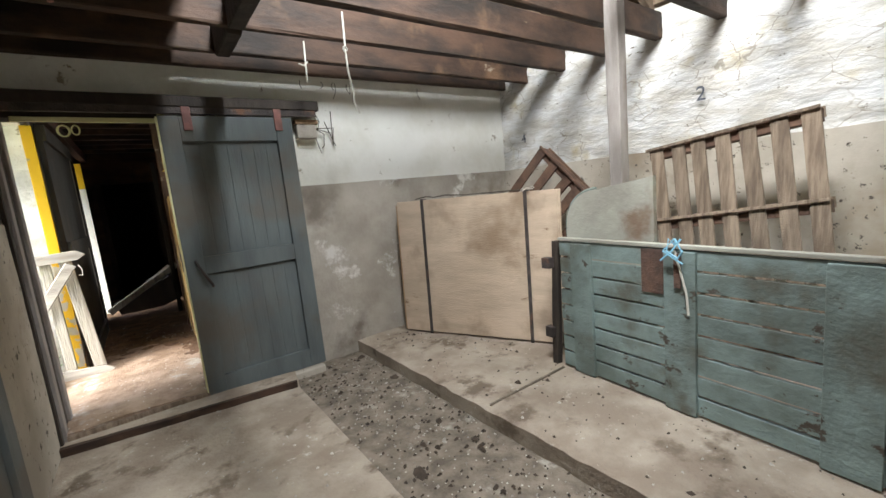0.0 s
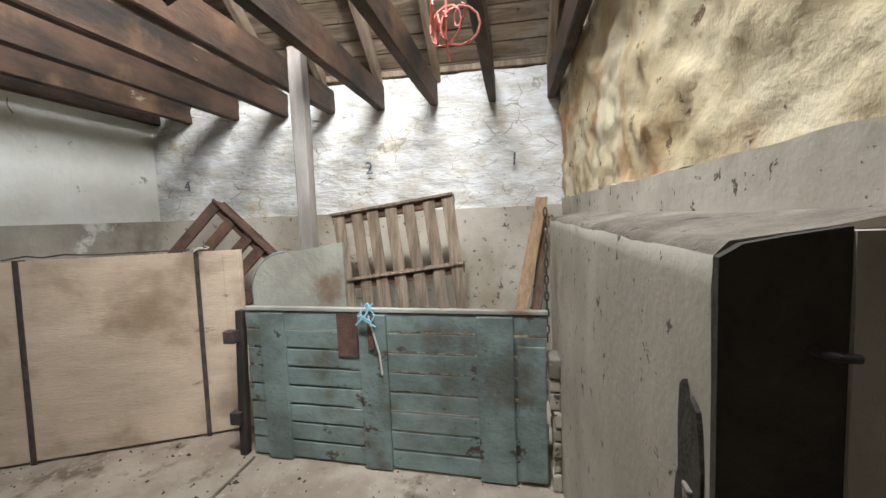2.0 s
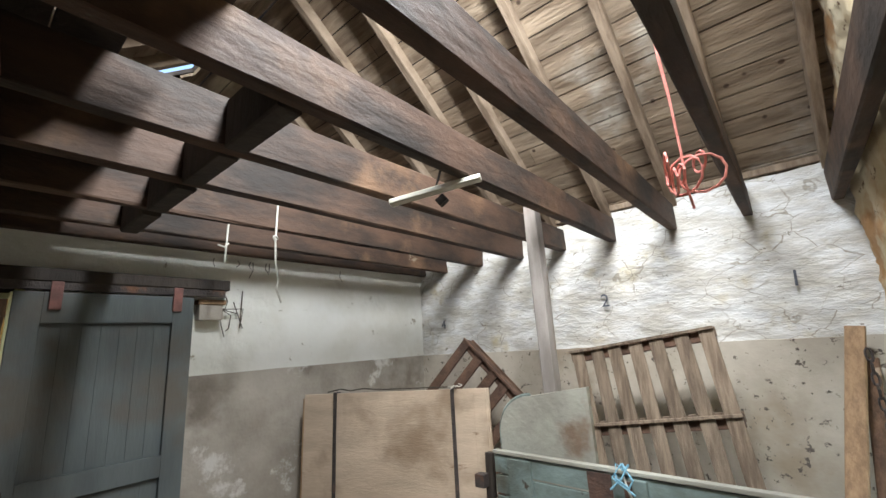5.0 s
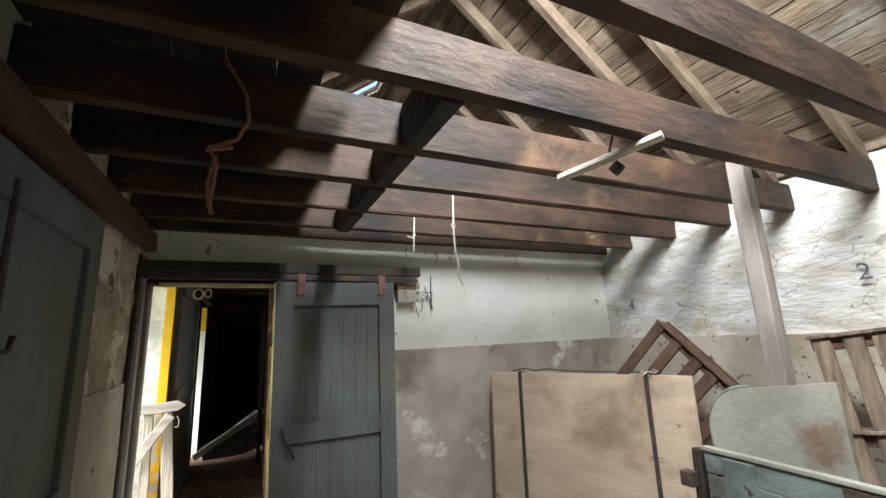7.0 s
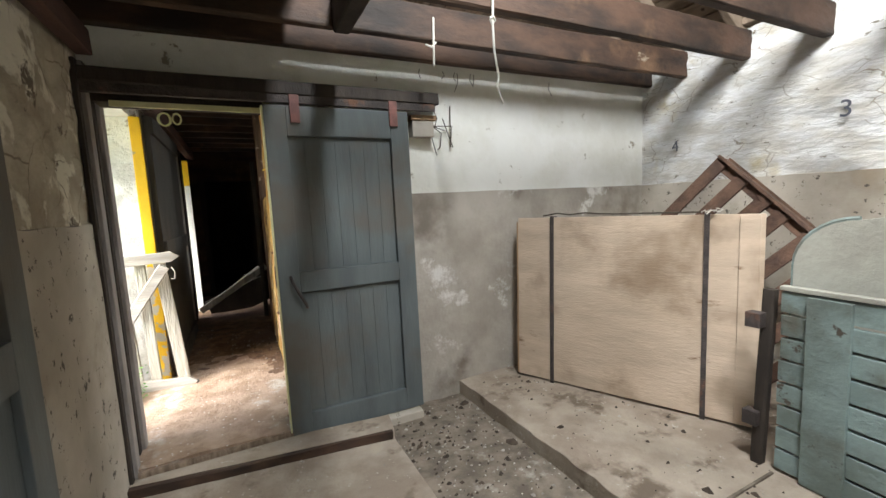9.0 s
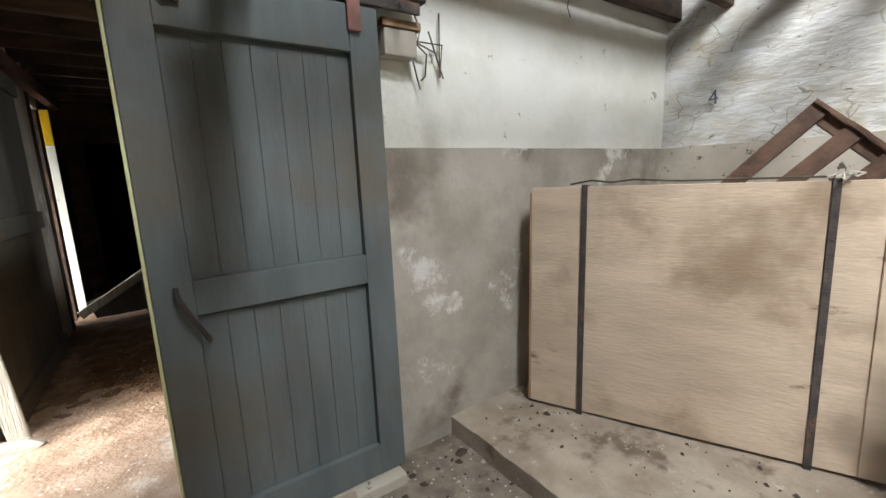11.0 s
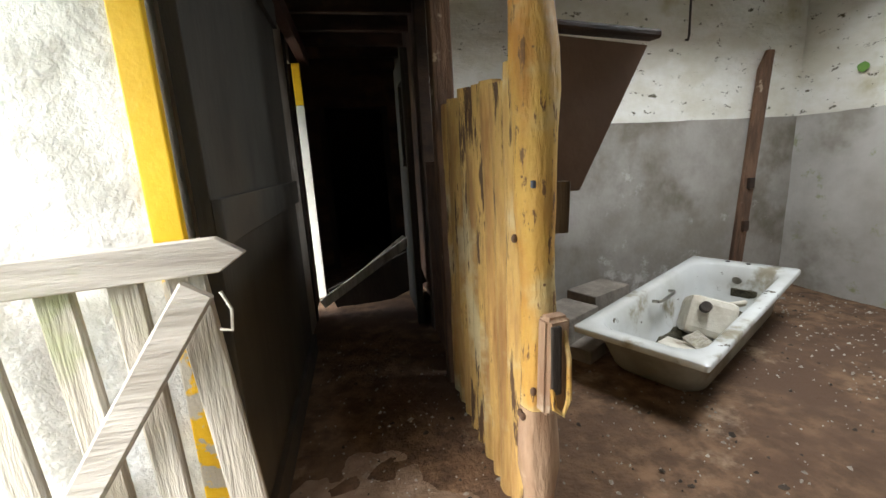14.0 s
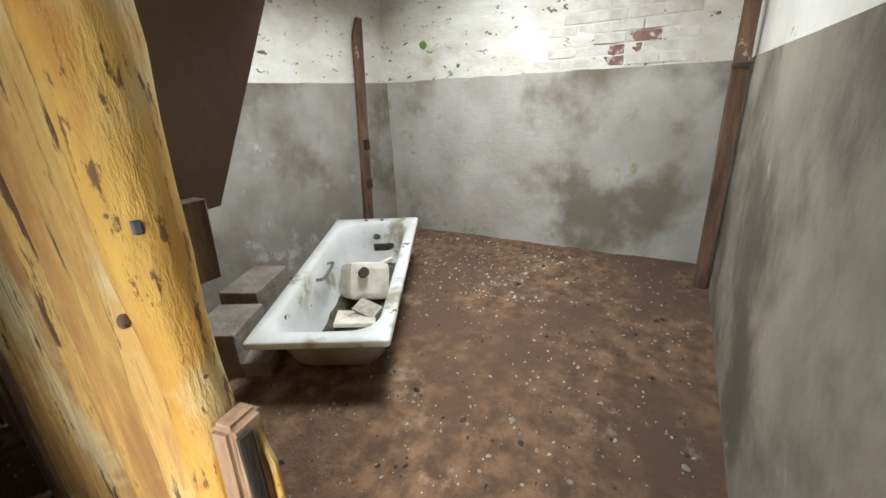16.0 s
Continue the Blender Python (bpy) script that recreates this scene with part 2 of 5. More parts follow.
M_LOG = mat("peeled yellow log", (0.66, 0.42, 0.10), (0.46, 0.215, 0.04), 2.4, (0.60, 0.47, 0.22), 2.6, (0.46, 0.60), 0.6, 0.8, 14, (2.6, 2.6, 0.7), chip=(0.17, 0.085, 0.03), chip_at=(0.565, 0.61), chip_scale=14, speck=(0.16, 0.08, 0.03), speck_scale=17, speck_at=0.05)
M_SLAB = mat("rough sawn yellow slabs", (0.64, 0.43, 0.14), (0.34, 0.18, 0.06), 4, (0.58, 0.48, 0.27), 2.4, (0.52, 0.65), 0.7, 1.0, 9, (4, 4, 0.5), chip=(0.09, 0.045, 0.022), chip_at=(0.545, 0.61), chip_scale=4, vary=0.25)
M_BROWN_PANEL = mat("brown hardboard", (0.19, 0.115, 0.075), (0.14, 0.083, 0.055), 3, rough=0.7, bump=0.15)
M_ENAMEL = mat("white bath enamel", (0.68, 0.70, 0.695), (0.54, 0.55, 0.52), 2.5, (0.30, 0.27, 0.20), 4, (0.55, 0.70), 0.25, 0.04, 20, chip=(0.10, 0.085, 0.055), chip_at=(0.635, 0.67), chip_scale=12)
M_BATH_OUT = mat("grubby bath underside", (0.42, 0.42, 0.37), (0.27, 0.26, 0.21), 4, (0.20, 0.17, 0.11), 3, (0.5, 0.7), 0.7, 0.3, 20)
M_DIRTY_WHITE = mat("dirty white plastic", (0.72, 0.69, 0.60), (0.52, 0.47, 0.38), 9, (0.26, 0.20, 0.13), 7, (0.58, 0.70), 0.5, 0.2, 30)
M_CHROME = mat("dull chrome", (0.62, 0.62, 0.60), (0.45, 0.44, 0.42), 9, rough=0.28, bump=0.05, metal=1.0)
M_BLOCK = mat("concrete block", (0.30, 0.265, 0.225), (0.18, 0.155, 0.13), 6, rough=0.95, bump=0.8, bump_scale=40, vary=0.15)
M_RUBBISH = mat("mouldy rubbish", (0.11, 0.10, 0.06), (0.045, 0.04, 0.028), 20, rough=0.95, bump=0.9, bump_scale=50)
M_PINK = mat("pink twine", (0.80, 0.30, 0.25), (0.62, 0.20, 0.17), 30, rough=0.7, bump=0.2)
M_PINK_OLD = mat("faded pink cord", (0.36, 0.17, 0.13), (0.22, 0.10, 0.08), 30, rough=0.8, bump=0.2)
M_BLUE = mat("blue twine", (0.25, 0.52, 0.66), (0.18, 0.40, 0.55), 30, rough=0.7, bump=0.2)
M_STRING = mat("pale string", (0.62, 0.60, 0.54), (0.5, 0.48, 0.42), 30, rough=0.8, bump=0.2)
M_TUBE = mat("dusty white fitting", (0.62, 0.60, 0.52), (0.48, 0.46, 0.39), 6, rough=0.5, bump=0.1)
M_INK = mat("faded blue-black paint", (0.10, 0.11, 0.14), (0.07, 0.08, 0.10), 20, rough=0.8, bump=0.1)
M_BRICK = mat("limewashed brick", (0.78, 0.77, 0.73), (0.60, 0.57, 0.52), 8, (0.55, 0.53, 0.40), 3, (0.58, 0.75), 0.9, 0.5, 30, vary=0.12)
M_BRICK_RED = mat("bare red brick", (0.34, 0.19, 0.16), (0.22, 0.12, 0.10), 14, (0.62, 0.58, 0.54), 14, (0.52, 0.60), 0.9, 0.5, 40, vary=0.2)
M_SPRUCE = mat("spruce needles", (0.36, 0.50, 0.20), (0.20, 0.32, 0.12), 5, rough=0.8, bump=0, vary=0.4)
M_WEED = mat("fresh green leaves", (0.16, 0.33, 0.07), (0.10, 0.24, 0.05), 8, rough=0.6, bump=0, vary=0.35)
M_MOSS = mat("dark moss", (0.19, 0.21, 0.09), (0.11, 0.12, 0.06), 20, rough=0.95, bump=0.6, bump_scale=80)
M_GRASS = mat("pale summer grass", (0.38, 0.46, 0.22), (0.26, 0.34, 0.14), 3, (0.52, 0.52, 0.36), 0.8, (0.5, 0.7), 0.9, 0.5, 20)
M_BARK = mat("bark", (0.13, 0.09, 0.06), (0.06, 0.045, 0.03), 9, rough=0.9, bump=0.6)
M_PEBBLE = mat("pale crumbs of lime and stone", (0.52, 0.48, 0.42), (0.30, 0.26, 0.22), 9, rough=0.95, bump=0.3, vary=0.5)
M_DUNG = mat("dark droppings", (0.085, 0.062, 0.045), (0.04, 0.03, 0.022), 9, rough=0.95, bump=0.4, vary=0.4)
M_COBWEB = mat("dusty dead stems", (0.10, 0.085, 0.065), (0.05, 0.04, 0.03), 9, rough=0.95, bump=0)


# ---- mesh helpers ----
def add_box(bm, x0, x1, y0, y1, z0, z1, m=None):
    vs = [bm.verts.new((x, y, z)) for x in (x0, x1) for y in (y0, y1) for z in (z0, z1)]
    for f in ((0, 1, 3, 2), (4, 6, 7, 5), (0, 4, 5, 1), (2, 3, 7, 6), (0, 2, 6, 4), (1, 5, 7, 3)):
        bm.faces.new([vs[i] for i in f])
    if m is not None:
        bmesh.ops.transform(bm, matrix=m, verts=vs)
    return vs


def box(x0, x1, y0, y1, z0, z1, bevel=0.0, m=None):
    bm = bmesh.new()
    add_box(bm, x0, x1, y0, y1, z0, z1, m)
    if bevel:
        bmesh.ops.bevel(bm, geom=bm.edges[:], offset=bevel, segments=2, affect="EDGES", profile=0.6)
    return bm


def timber(length, w, h, cuts=6, wobble=0.004, bevel=0.006, seed=0.0):
    """A beam along x from 0, slightly uneven, with eased edges."""
    bm = bmesh.new()
    rings = []
    prof = [(-w / 2 + bevel, -h / 2), (w / 2 - bevel, -h / 2), (w / 2, -h / 2 + bevel), (w / 2, h / 2 - bevel), (w / 2 - bevel, h / 2), (-w / 2 + bevel, h / 2), (-w / 2, h / 2 - bevel), (-w / 2, -h / 2 + bevel)]
    for i in range(cuts + 1):
        x = length * i / cuts
        ring = []
        for j, (a, b) in enumerate(prof):
            n = noise.noise_vector(Vector((x * 1.7 + seed, j * 3.1 + seed * 2, seed)))
            ring.append(bm.verts.new((x + (n.x * wobble if 0 < i < cuts else n.x * wobble * 0.5), a + n.y * wobble, b + n.z * wobble)))
        rings.append(ring)
    for a, b in zip(rings, rings[1:]):
        for j in range(8):
            bm.faces.new((a[j], a[(j + 1) % 8], b[(j + 1) % 8], b[j]))
    bm.faces.new(rings[0][::-1])
    bm.faces.new(rings[-1])
    bmesh.ops.recalc_face_normals(bm, faces=bm.faces[:])
    return bm


def along(p, q, roll=0.0):
    """The pose that carries the x axis from p towards q, z as upright as it goes."""
    p, q = Vector(p), Vector(q)
    d = (q - p).normalized()
    up = Vector((0, 0, 1)) if abs(d.z) < 0.95 else Vector((0, 1, 0))
    y = up.cross(d).normalized()
    z = d.cross(y)
    r = Matrix((d, y, z)).transposed().to_4x4()
    return Matrix.Translation(p) @ r @ Matrix.Rotation(radians(roll), 4, "X")


def stick(p, q, w, h, roll=0.0, **k):
    bm = timber((Vector(q) - Vector(p)).length, w, h, seed=sum(p) * 3.7 + sum(q), **k)
    bmesh.ops.transform(bm, matrix=along(p, q, roll), verts=bm.verts)
    return bm


def tube(points, r, sides=6, closed_ends=True):
    bm = bmesh.new()
    pts = [Vector(p) for p in points]
    rings = []
    for i, p in enumerate(pts):
        d = (pts[min(i + 1, len(pts) - 1)] - pts[max(i - 1, 0)]).normalized()
        a = d.cross(Vector((0.31, 0.42, 0.85))).normalized()
        b = d.cross(a)
        rr = r[i] if isinstance(r, (list, tuple)) else r
        rings.append([bm.verts.new(p + rr * (a * math.cos(2 * math.pi * j / sides) + b * math.sin(2 * math.pi * j / sides))) for j in range(sides)])
    for a, b in zip(rings, rings[1:]):
        for j in range(sides):
            bm.faces.new((a[j], a[(j + 1) % sides], b[(j + 1) % sides], b[j]))
    if closed_ends:
        bm.faces.new(rings[0][::-1])
        bm.faces.new(rings[-1])
    bmesh.ops.recalc_face_normals(bm, faces=bm.faces[:])
    return bm


def part(name, bm, material, parent=None, label="", smooth=False):
    me = bpy.data.meshes.new(name)
    bm.normal_update()
    bm.to_mesh(me)
    bm.free()
    me.materials.append(material)
    if smooth:
        me.polygons.foreach_set("use_smooth", [True] * len(me.polygons))
        me.set_sharp_from_angle(angle=radians(48))
    ob = new(name, me)
    if parent:
        ob.parent = parent
    if label:
        tagged(ob, label)
    return ob


def thing(name, label, category, group="", kind="", at=(0, 0, 0)):
    ob = new(name)
    ob.location = at
    return tagged(ob, label, category, group, kind)


def structure(name, bm, material, label, category, parent=None, smooth=False):
    ob = part(name, bm, material, parent, label, smooth or (category in ("wall", "floor", "ground") and len(bm.faces) > 400))
    if not parent:
        tagged(ob, label, category, kind="structure")
    return ob


def relief(axis, face, sign, u0, u1, v0, v1, thick, amp, size, step=0.04, seed=0.0, ridged=False, edge=0.0):
    """A wall slab whose front stands uneven. axis 'x' or 'y': its normal; sign: the way the front faces; u along the wall, v up. edge: raggedness of the top."""
    bm = bmesh.new()
    nu, nv = max(2, int((u1 - u0) / step)), max(2, int((v1 - v0) / step))
    grid = []
    for i in range(nu + 1):
        col = []
        for j in range(nv + 1):
            u, v = u0 + (u1 - u0) * i / nu, v0 + (v1 - v0) * j / nv
            p = Vector((u * size, v * size * 1.3, seed))
            if ridged:
                d, pts = noise.voronoi(Vector((u * size * 0.8, v * size * 1.7, seed)))
                h = min(0.5, (d[1] - d[0])) * 1.6 - 0.5 + 0.6 * noise.noise(p * 1.1) + 0.35 * noise.noise(p * 4)
            else:
                h = noise.noise(p) + 0.5 * noise.noise(p * 2.7) + 0.3 * noise.noise(p * 7)
            n = face + sign * amp * h
            vv = v + (edge * noise.noise(Vector((u * 5, seed, 3))) if j == nv else 0)
            col.append(bm.verts.new((n, u, vv) if axis == "x" else (u, n, vv)))
        grid.append(col)
    back = face - sign * thick

    def bv(u, v):
        return bm.verts.new((back, u, v) if axis == "x" else (u, back, v))
    b = [bv(u0, v0), bv(u1, v0), bv(u1, v1), bv(u0, v1)]
    for i in range(nu):
        for j in range(nv):
            bm.faces.new((grid[i][j], grid[i + 1][j], grid[i + 1][j + 1], grid[i][j + 1]))
    bm.faces.new(b)
    bm.faces.new([grid[i][0] for i in range(nu + 1)] + [b[1], b[0]])
    bm.faces.new([grid[i][nv] for i in range(nu + 1)] + [b[2], b[3]])
    bm.faces.new([grid[0][j] for j in range(nv + 1)] + [b[3], b[0]])
    bm.faces.new([grid[nu][j] for j in range(nv + 1)] + [b[2], b[1]])
    bmesh.ops.recalc_face_normals(bm, faces=bm.faces[:])
    return bm


def ground_sheet(x0, x1, y0, y1, z, depth, amp, size, step=0.05, seed=0.0):
    bm = bmesh.new()
    nx, ny = max(2, int((x1 - x0) / step)), max(2, int((y1 - y0) / step))
    g = []
    for i in range(nx + 1):
        row = []
        for j in range(ny + 1):
            x, y = x0 + (x1 - x0) * i / nx, y0 + (y1 - y0) * j / ny
            p = Vector((x * size, y * size, seed))
            row.append(bm.verts.new((x, y, z + amp * (noise.noise(p) + 0.5 * noise.noise(p * 3) + 0.35 * noise.noise(p * 8)))))
        g.append(row)
    for i in range(nx):
        for j in range(ny):
            bm.faces.new((g[i][j], g[i + 1][j], g[i + 1][j + 1], g[i][j + 1]))
    rim = [g[i][0] for i in range(nx + 1)] + [g[nx][j] for j in range(1, ny + 1)] + [g[i][ny] for i in range(nx - 1, -1, -1)] + [g[0][j] for j in range(ny - 1, 0, -1)]
    low = [bm.verts.new((v.co.x, v.co.y, z - depth)) for v in rim]
    for k in range(len(rim)):
        bm.faces.new((rim[k], low[k], low[(k + 1) % len(rim)], rim[(k + 1) % len(rim)]))
    bm.faces.new(low)
    return bm

# ---- large structure ----
N0, N1, E0, W0, S0, GREY = 3.535, 3.65, 3.53, -0.66, -0.20, 1.555
HOLE_X0, HOLE_X1, HOLE_Z0, HOLE_Z1 = 0.565, 0.65, 0.85, 1.27

# floors
structure("floor", ground_sheet(-0.66, 0.76, -3.0, 3.40, 0.03, 0.3, 0.006, 2.0, seed=1), M_CONCRETE, "worn dusty concrete slab of the byre", "floor")
structure("floor_gutter", ground_sheet(0.76, 1.48, -0.2, 3.535, -0.005, 0.25, 0.009, 5.0, step=0.035, seed=2), M_GUTTER, "dirty dung gutter sunk between concrete slabs", "floor")
bm = ground_sheet(1.48, 3.53, -0.2, 3.535, 0.105, 0.35, 0.005, 2.5, seed=3)
for v in bm.verts:
    if v.co.x < 1.485:
        v.co.x += -0.012 * max(0.0, v.co.y) + 0.012 * noise.noise(Vector((3, v.co.y * 6, v.co.z)))
        v.co.z -= 0.012 * (v.co.z > 0) * (0.6 + noise.noise(Vector((v.co.y * 9, 4, 1))))
structure("floor_platform", bm, M_CONCRETE, "raised concrete standing with a worn kerb edge", "floor")
part("joint", box(1.50, 2.2, 1.768, 1.78, 0.09, 0.1135), M_GUTTER, bpy.data.objects["floor_platform"])
structure("floor_bath_room", ground_sheet(-0.62, 3.53, 3.60, 6.55, 0.115, 0.3, 0.011, 2.2, step=0.03, seed=4), M_DIRT, "brown floor of trodden dung and dirt", "floor")
structure("floor_corridor", ground_sheet(-0.62, 0.40, 6.55, 11.0, 0.115, 0.3, 0.013, 2.2, seed=5), M_DIRT, "trodden dirt floor of a dark passage", "floor")
structure("floor_south", box(0.76, 1.0, -3.0, -0.4, -0.25, 0.03), M_CONCRETE, "plain concrete floor edge", "floor")

# north wall between byre and bath room, with the doorway
wall_n = structure("wall_north", relief("y", N0, -1, 0.24, E0, GREY, 2.62, 0.05, 0.010, 2.0, seed=11), M_WHITE, "limewashed plaster wall with cobwebs and stains", "wall")
structure("dado_north", relief("y", N0 - 0.012, -1, 0.24, E0, -0.1, GREY, 0.062, 0.006, 1.6, seed=12, edge=0.006), M_RENDER, "grey cement render on the lower wall", "wall", wall_n)
structure("bath_side", box(0.24, E0, N0 + 0.052, N1, GREY, 2.62), M_WHITE, "whitewashed back of the wall", "wall", wall_n)
structure("bath_side_dado", relief("y", N1 + 0.008, 1, 0.24, E0, -0.1, GREY, 0.06, 0.005, 1.5, seed=13), M_OLIVE, "damp grey render", "wall", wall_n)
structure("lintel_wall", relief("y", N0, -1, -0.66, 0.24, 2.20, 2.62, 0.115, 0.008, 2.0, seed=14), M_WHITE, "limewashed wall over the doorway", "wall", wall_n)

# east wall, one rubble wall along both rooms
wall_e = structure("wall_east", relief("x", E0, -1, S0 - 0.4, N0, GREY, 2.66, 0.5, 0.017, 4.2, step=0.022, seed=21, ridged=True, edge=0.03), M_STONE, "whitewashed rubble stone wall", "wall")
structure("dado_east", relief("x", E0 - 0.02, -1, S0 - 0.3, N0, -0.1, GREY, 0.5, 0.006, 1.5, seed=22, edge=0.008), M_RENDER_PALE, "pale grey render below the stonework", "wall", wall_e)
structure("bath_stonework", relief("x", E0, -1, N0, 6.75, GREY, 2.66, 0.5, 0.014, 4.2, step=0.03, seed=23, ridged=True), M_BATH_WHITE, "whitewashed stone with green mould spots", "wall", wall_e)
structure("bath_dado", relief("x", E0 - 0.014, -1, N0, 6.75, -0.1, GREY, 0.5, 0.006, 1.2, seed=24, edge=0.012), M_MOSSY, "damp stained grey render with moss at its foot", "wall", wall_e)
structure("eaves_wall", box(E0 + 0.12, E0 + 0.5, -3.4, 11.0, 2.66, 2.80), M_WHITE, "wall head", "wall", wall_e)

# south wall with the thickened, rendered wall before it
wall_s = structure("wall_south", relief("y", S0, 1, 0.58, E0, 1.60, 3.9, 0.35, 0.028, 4.2, step=0.022, seed=31), M_YELLOW_WALL, "crumbling ochre lime plaster wall", "wall")
structure("band_south", relief("y", S0 + 0.012, 1, 0.58, E0, 1.40, 1.60, 0.3, 0.006, 2.0, seed=32, edge=0.02), M_RENDER_PALE, "grey render band under the plaster", "wall", wall_s)
structure("end_south", box(0.58, 1.0, -3.0, S0 - 0.3, -0.1, 3.9), M_RENDER, "rendered side of the passage", "wall", wall_s)
bm = bmesh.new()
nx = 40
cols = []
for i in range(nx + 1):
    x = 0.556 + (2.52 - 0.556) * i / nx
    ring = []
    for y, z in (*[(0.0, -0.1 + 0.075 * q) for q in range(20)], (-0.002, 1.42), (-0.004, 1.455), (-0.02, 1.470), (-0.11, 1.485), (-0.19, 1.497), (-0.19, -0.1)):
        d = 0.006 * noise.noise(Vector((x * 4, y * 9, z * 4))) + 0.004 * noise.noise(Vector((x * 15, y * 20, z * 15)))
        ring.append(bm.verts.new((x + (0.01 * noise.noise(Vector((9, y * 5, z * 6))) if i == 0 else 0), y + d, z + d)))
    cols.append(ring)
for a, b in zip(cols, cols[1:]):
    for j in range(len(a) - 1):
        bm.faces.new((a[j], b[j], b[j + 1], a[j + 1]))
bm.faces.new(cols[0])
bm.faces.new(cols[-1][::-1])
bmesh.ops.recalc_face_normals(bm, faces=bm.faces[:])
low_wall = structure("wall_low_rendered", bm, M_RENDER_PALE, "rendered low wall with a dusty sloping top and chipped corner", "wall")
low_wall.data.materials.append(M_WALL_TOP)
for f in low_wall.data.polygons:
    f.material_index = 1 if f.normal.z > 0.55 else 0
# thin slab over the wall's end, coloured dark for the deep shade there
bm = bmesh.new()
prof = [(0.004, -0.05), (0.003, 1.456), (-0.02, 1.470), (-0.06, 1.477), (-0.118, 1.485), (-0.118, -0.05)]
a, b = [[bm.verts.new((x, y, z)) for y, z in prof] for x in (0.535, 0.548)]
bm.faces.new(a)
bm.faces.new(b[::-1])
for i in range(6):
    bm.faces.new((a[i], b[i], b[(i + 1) % 6], a[(i + 1) % 6]))
bmesh.ops.recalc_face_normals(bm, faces=bm.faces[:])
end = part("end_board", bm, M_DEEP_SHADE, low_wall, "wall's end face coloured as deep shade")
part("latch", tube([(0.536, -0.085, 1.36), (0.524, -0.087, 1.359), (0.520, -0.098, 1.357), (0.521, -0.118, 1.355)], 0.005, 8), M_IRON, end, "worn steel latch", True)
structure("return_jamb", relief("x", 0.530, -1, -0.55, -0.1185, -0.1, 1.48, 0.026, 0.004, 3.0, step=0.04, seed=36), M_RENDER, "grey rendered return beside the low wall", "wall", wall_s)
# knocked-out hole in the corner: dark sheet for its shade, and broken brick
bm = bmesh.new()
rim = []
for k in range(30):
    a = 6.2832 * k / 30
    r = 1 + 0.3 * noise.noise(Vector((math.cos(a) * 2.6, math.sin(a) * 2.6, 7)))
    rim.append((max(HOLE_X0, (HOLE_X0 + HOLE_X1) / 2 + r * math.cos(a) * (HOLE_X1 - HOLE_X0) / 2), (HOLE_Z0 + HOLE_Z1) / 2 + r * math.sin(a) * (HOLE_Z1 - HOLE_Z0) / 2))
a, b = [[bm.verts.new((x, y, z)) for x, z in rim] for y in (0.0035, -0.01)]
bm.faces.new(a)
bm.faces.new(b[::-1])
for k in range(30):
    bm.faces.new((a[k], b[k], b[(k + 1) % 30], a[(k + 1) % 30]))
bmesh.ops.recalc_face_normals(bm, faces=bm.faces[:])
part("broken_core", bm, M_DEEP_SHADE, low_wall, "dark sheet for a shaded hole with broken edges")
rg = random.Random(17)
for k in range(7):
    z = HOLE_Z0 + (HOLE_Z1 - HOLE_Z0) * rg.uniform(0.1, 0.7)
    x = rg.uniform(HOLE_X0 + 0.015, HOLE_X1 - 0.02)
    bm = box(x, x + rg.uniform(0.012, 0.03), 0.0, 0.008, z, z + rg.uniform(0.01, 0.03), 0.003, None)
    for v in bm.verts:
        v.co += 0.005 * noise.noise_vector(v.co * 40)
    part("brick_bit", bm, M_BLOCK, low_wall)
# broken masonry between the gate and the low wall
rg = random.Random(19)
z = 0.105
while z < 0.80:
    h = rg.uniform(0.07, 0.12)
    bm = box(2.06 + rg.uniform(-0.02, 0.01), 2.20, 0.0, 0.045 + rg.uniform(-0.012, 0.012), z, z + h - 0.008, 0.012)
    for v in bm.verts:
        v.co += 0.008 * noise.noise_vector(v.co * 14)
    part("stone", bm, M_RENDER_PALE if rg.random() < 0.6 else M_BLOCK, low_wall)
    z += h

# west wall: thick outer wall with the yard opening into the bath room and the yard doorway
wall_w = structure("wall_west", relief("x", -0.645, 1, 1.75, 3.70, GREY - 0.1, 2.9, 0.5, 0.018, 4.0, step=0.03, seed=41), M_PLASTER, "rough flaking plaster on the outer wall", "wall")
structure("dado_west", relief("x", -0.632, 1, 1.75, 3.70, -0.1, GREY - 0.1, 0.5, 0.005, 1.6, seed=42, edge=0.01), M_RENDER_PALE, "grey render on the outer wall", "wall", wall_w)
structure("wall_mid", box(-1.2, W0, -3.3, 1.75, -0.1, 2.9), M_RENDER, "rendered wall", "wall", wall_w)
structure("over_opening", box(-1.2, W0, 3.70, 4.74, 2.25, 2.9), M_WHITE, "wall over the yard opening", "wall", wall_w)
pillar = structure("wall_pillar", relief("y", 4.74, -1, -1.22, -0.62, -0.1, 2.9, 0.10, 0.018, 3.2, step=0.03, seed=43), M_PILLAR, "limewashed rough stone jamb beside the yard opening", "wall")
structure("cement_patch", relief("y", 4.726, -1, -1.20, -0.674, -0.1, 1.90, 0.03, 0.008, 3.0, step=0.03, seed=47, edge=0.012), M_CEMENT, "weathered cement render on the lower jamb", "wall", pillar)
structure("wall_passage", box(-1.2, -0.60, 4.84, 7.05, -0.1, 2.9), M_RENDER, "dark wall of the passage", "wall", pillar)
# beam-dark colour puts the passage gloom into this wall
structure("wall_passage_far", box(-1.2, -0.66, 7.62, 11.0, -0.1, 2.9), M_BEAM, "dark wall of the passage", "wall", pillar)
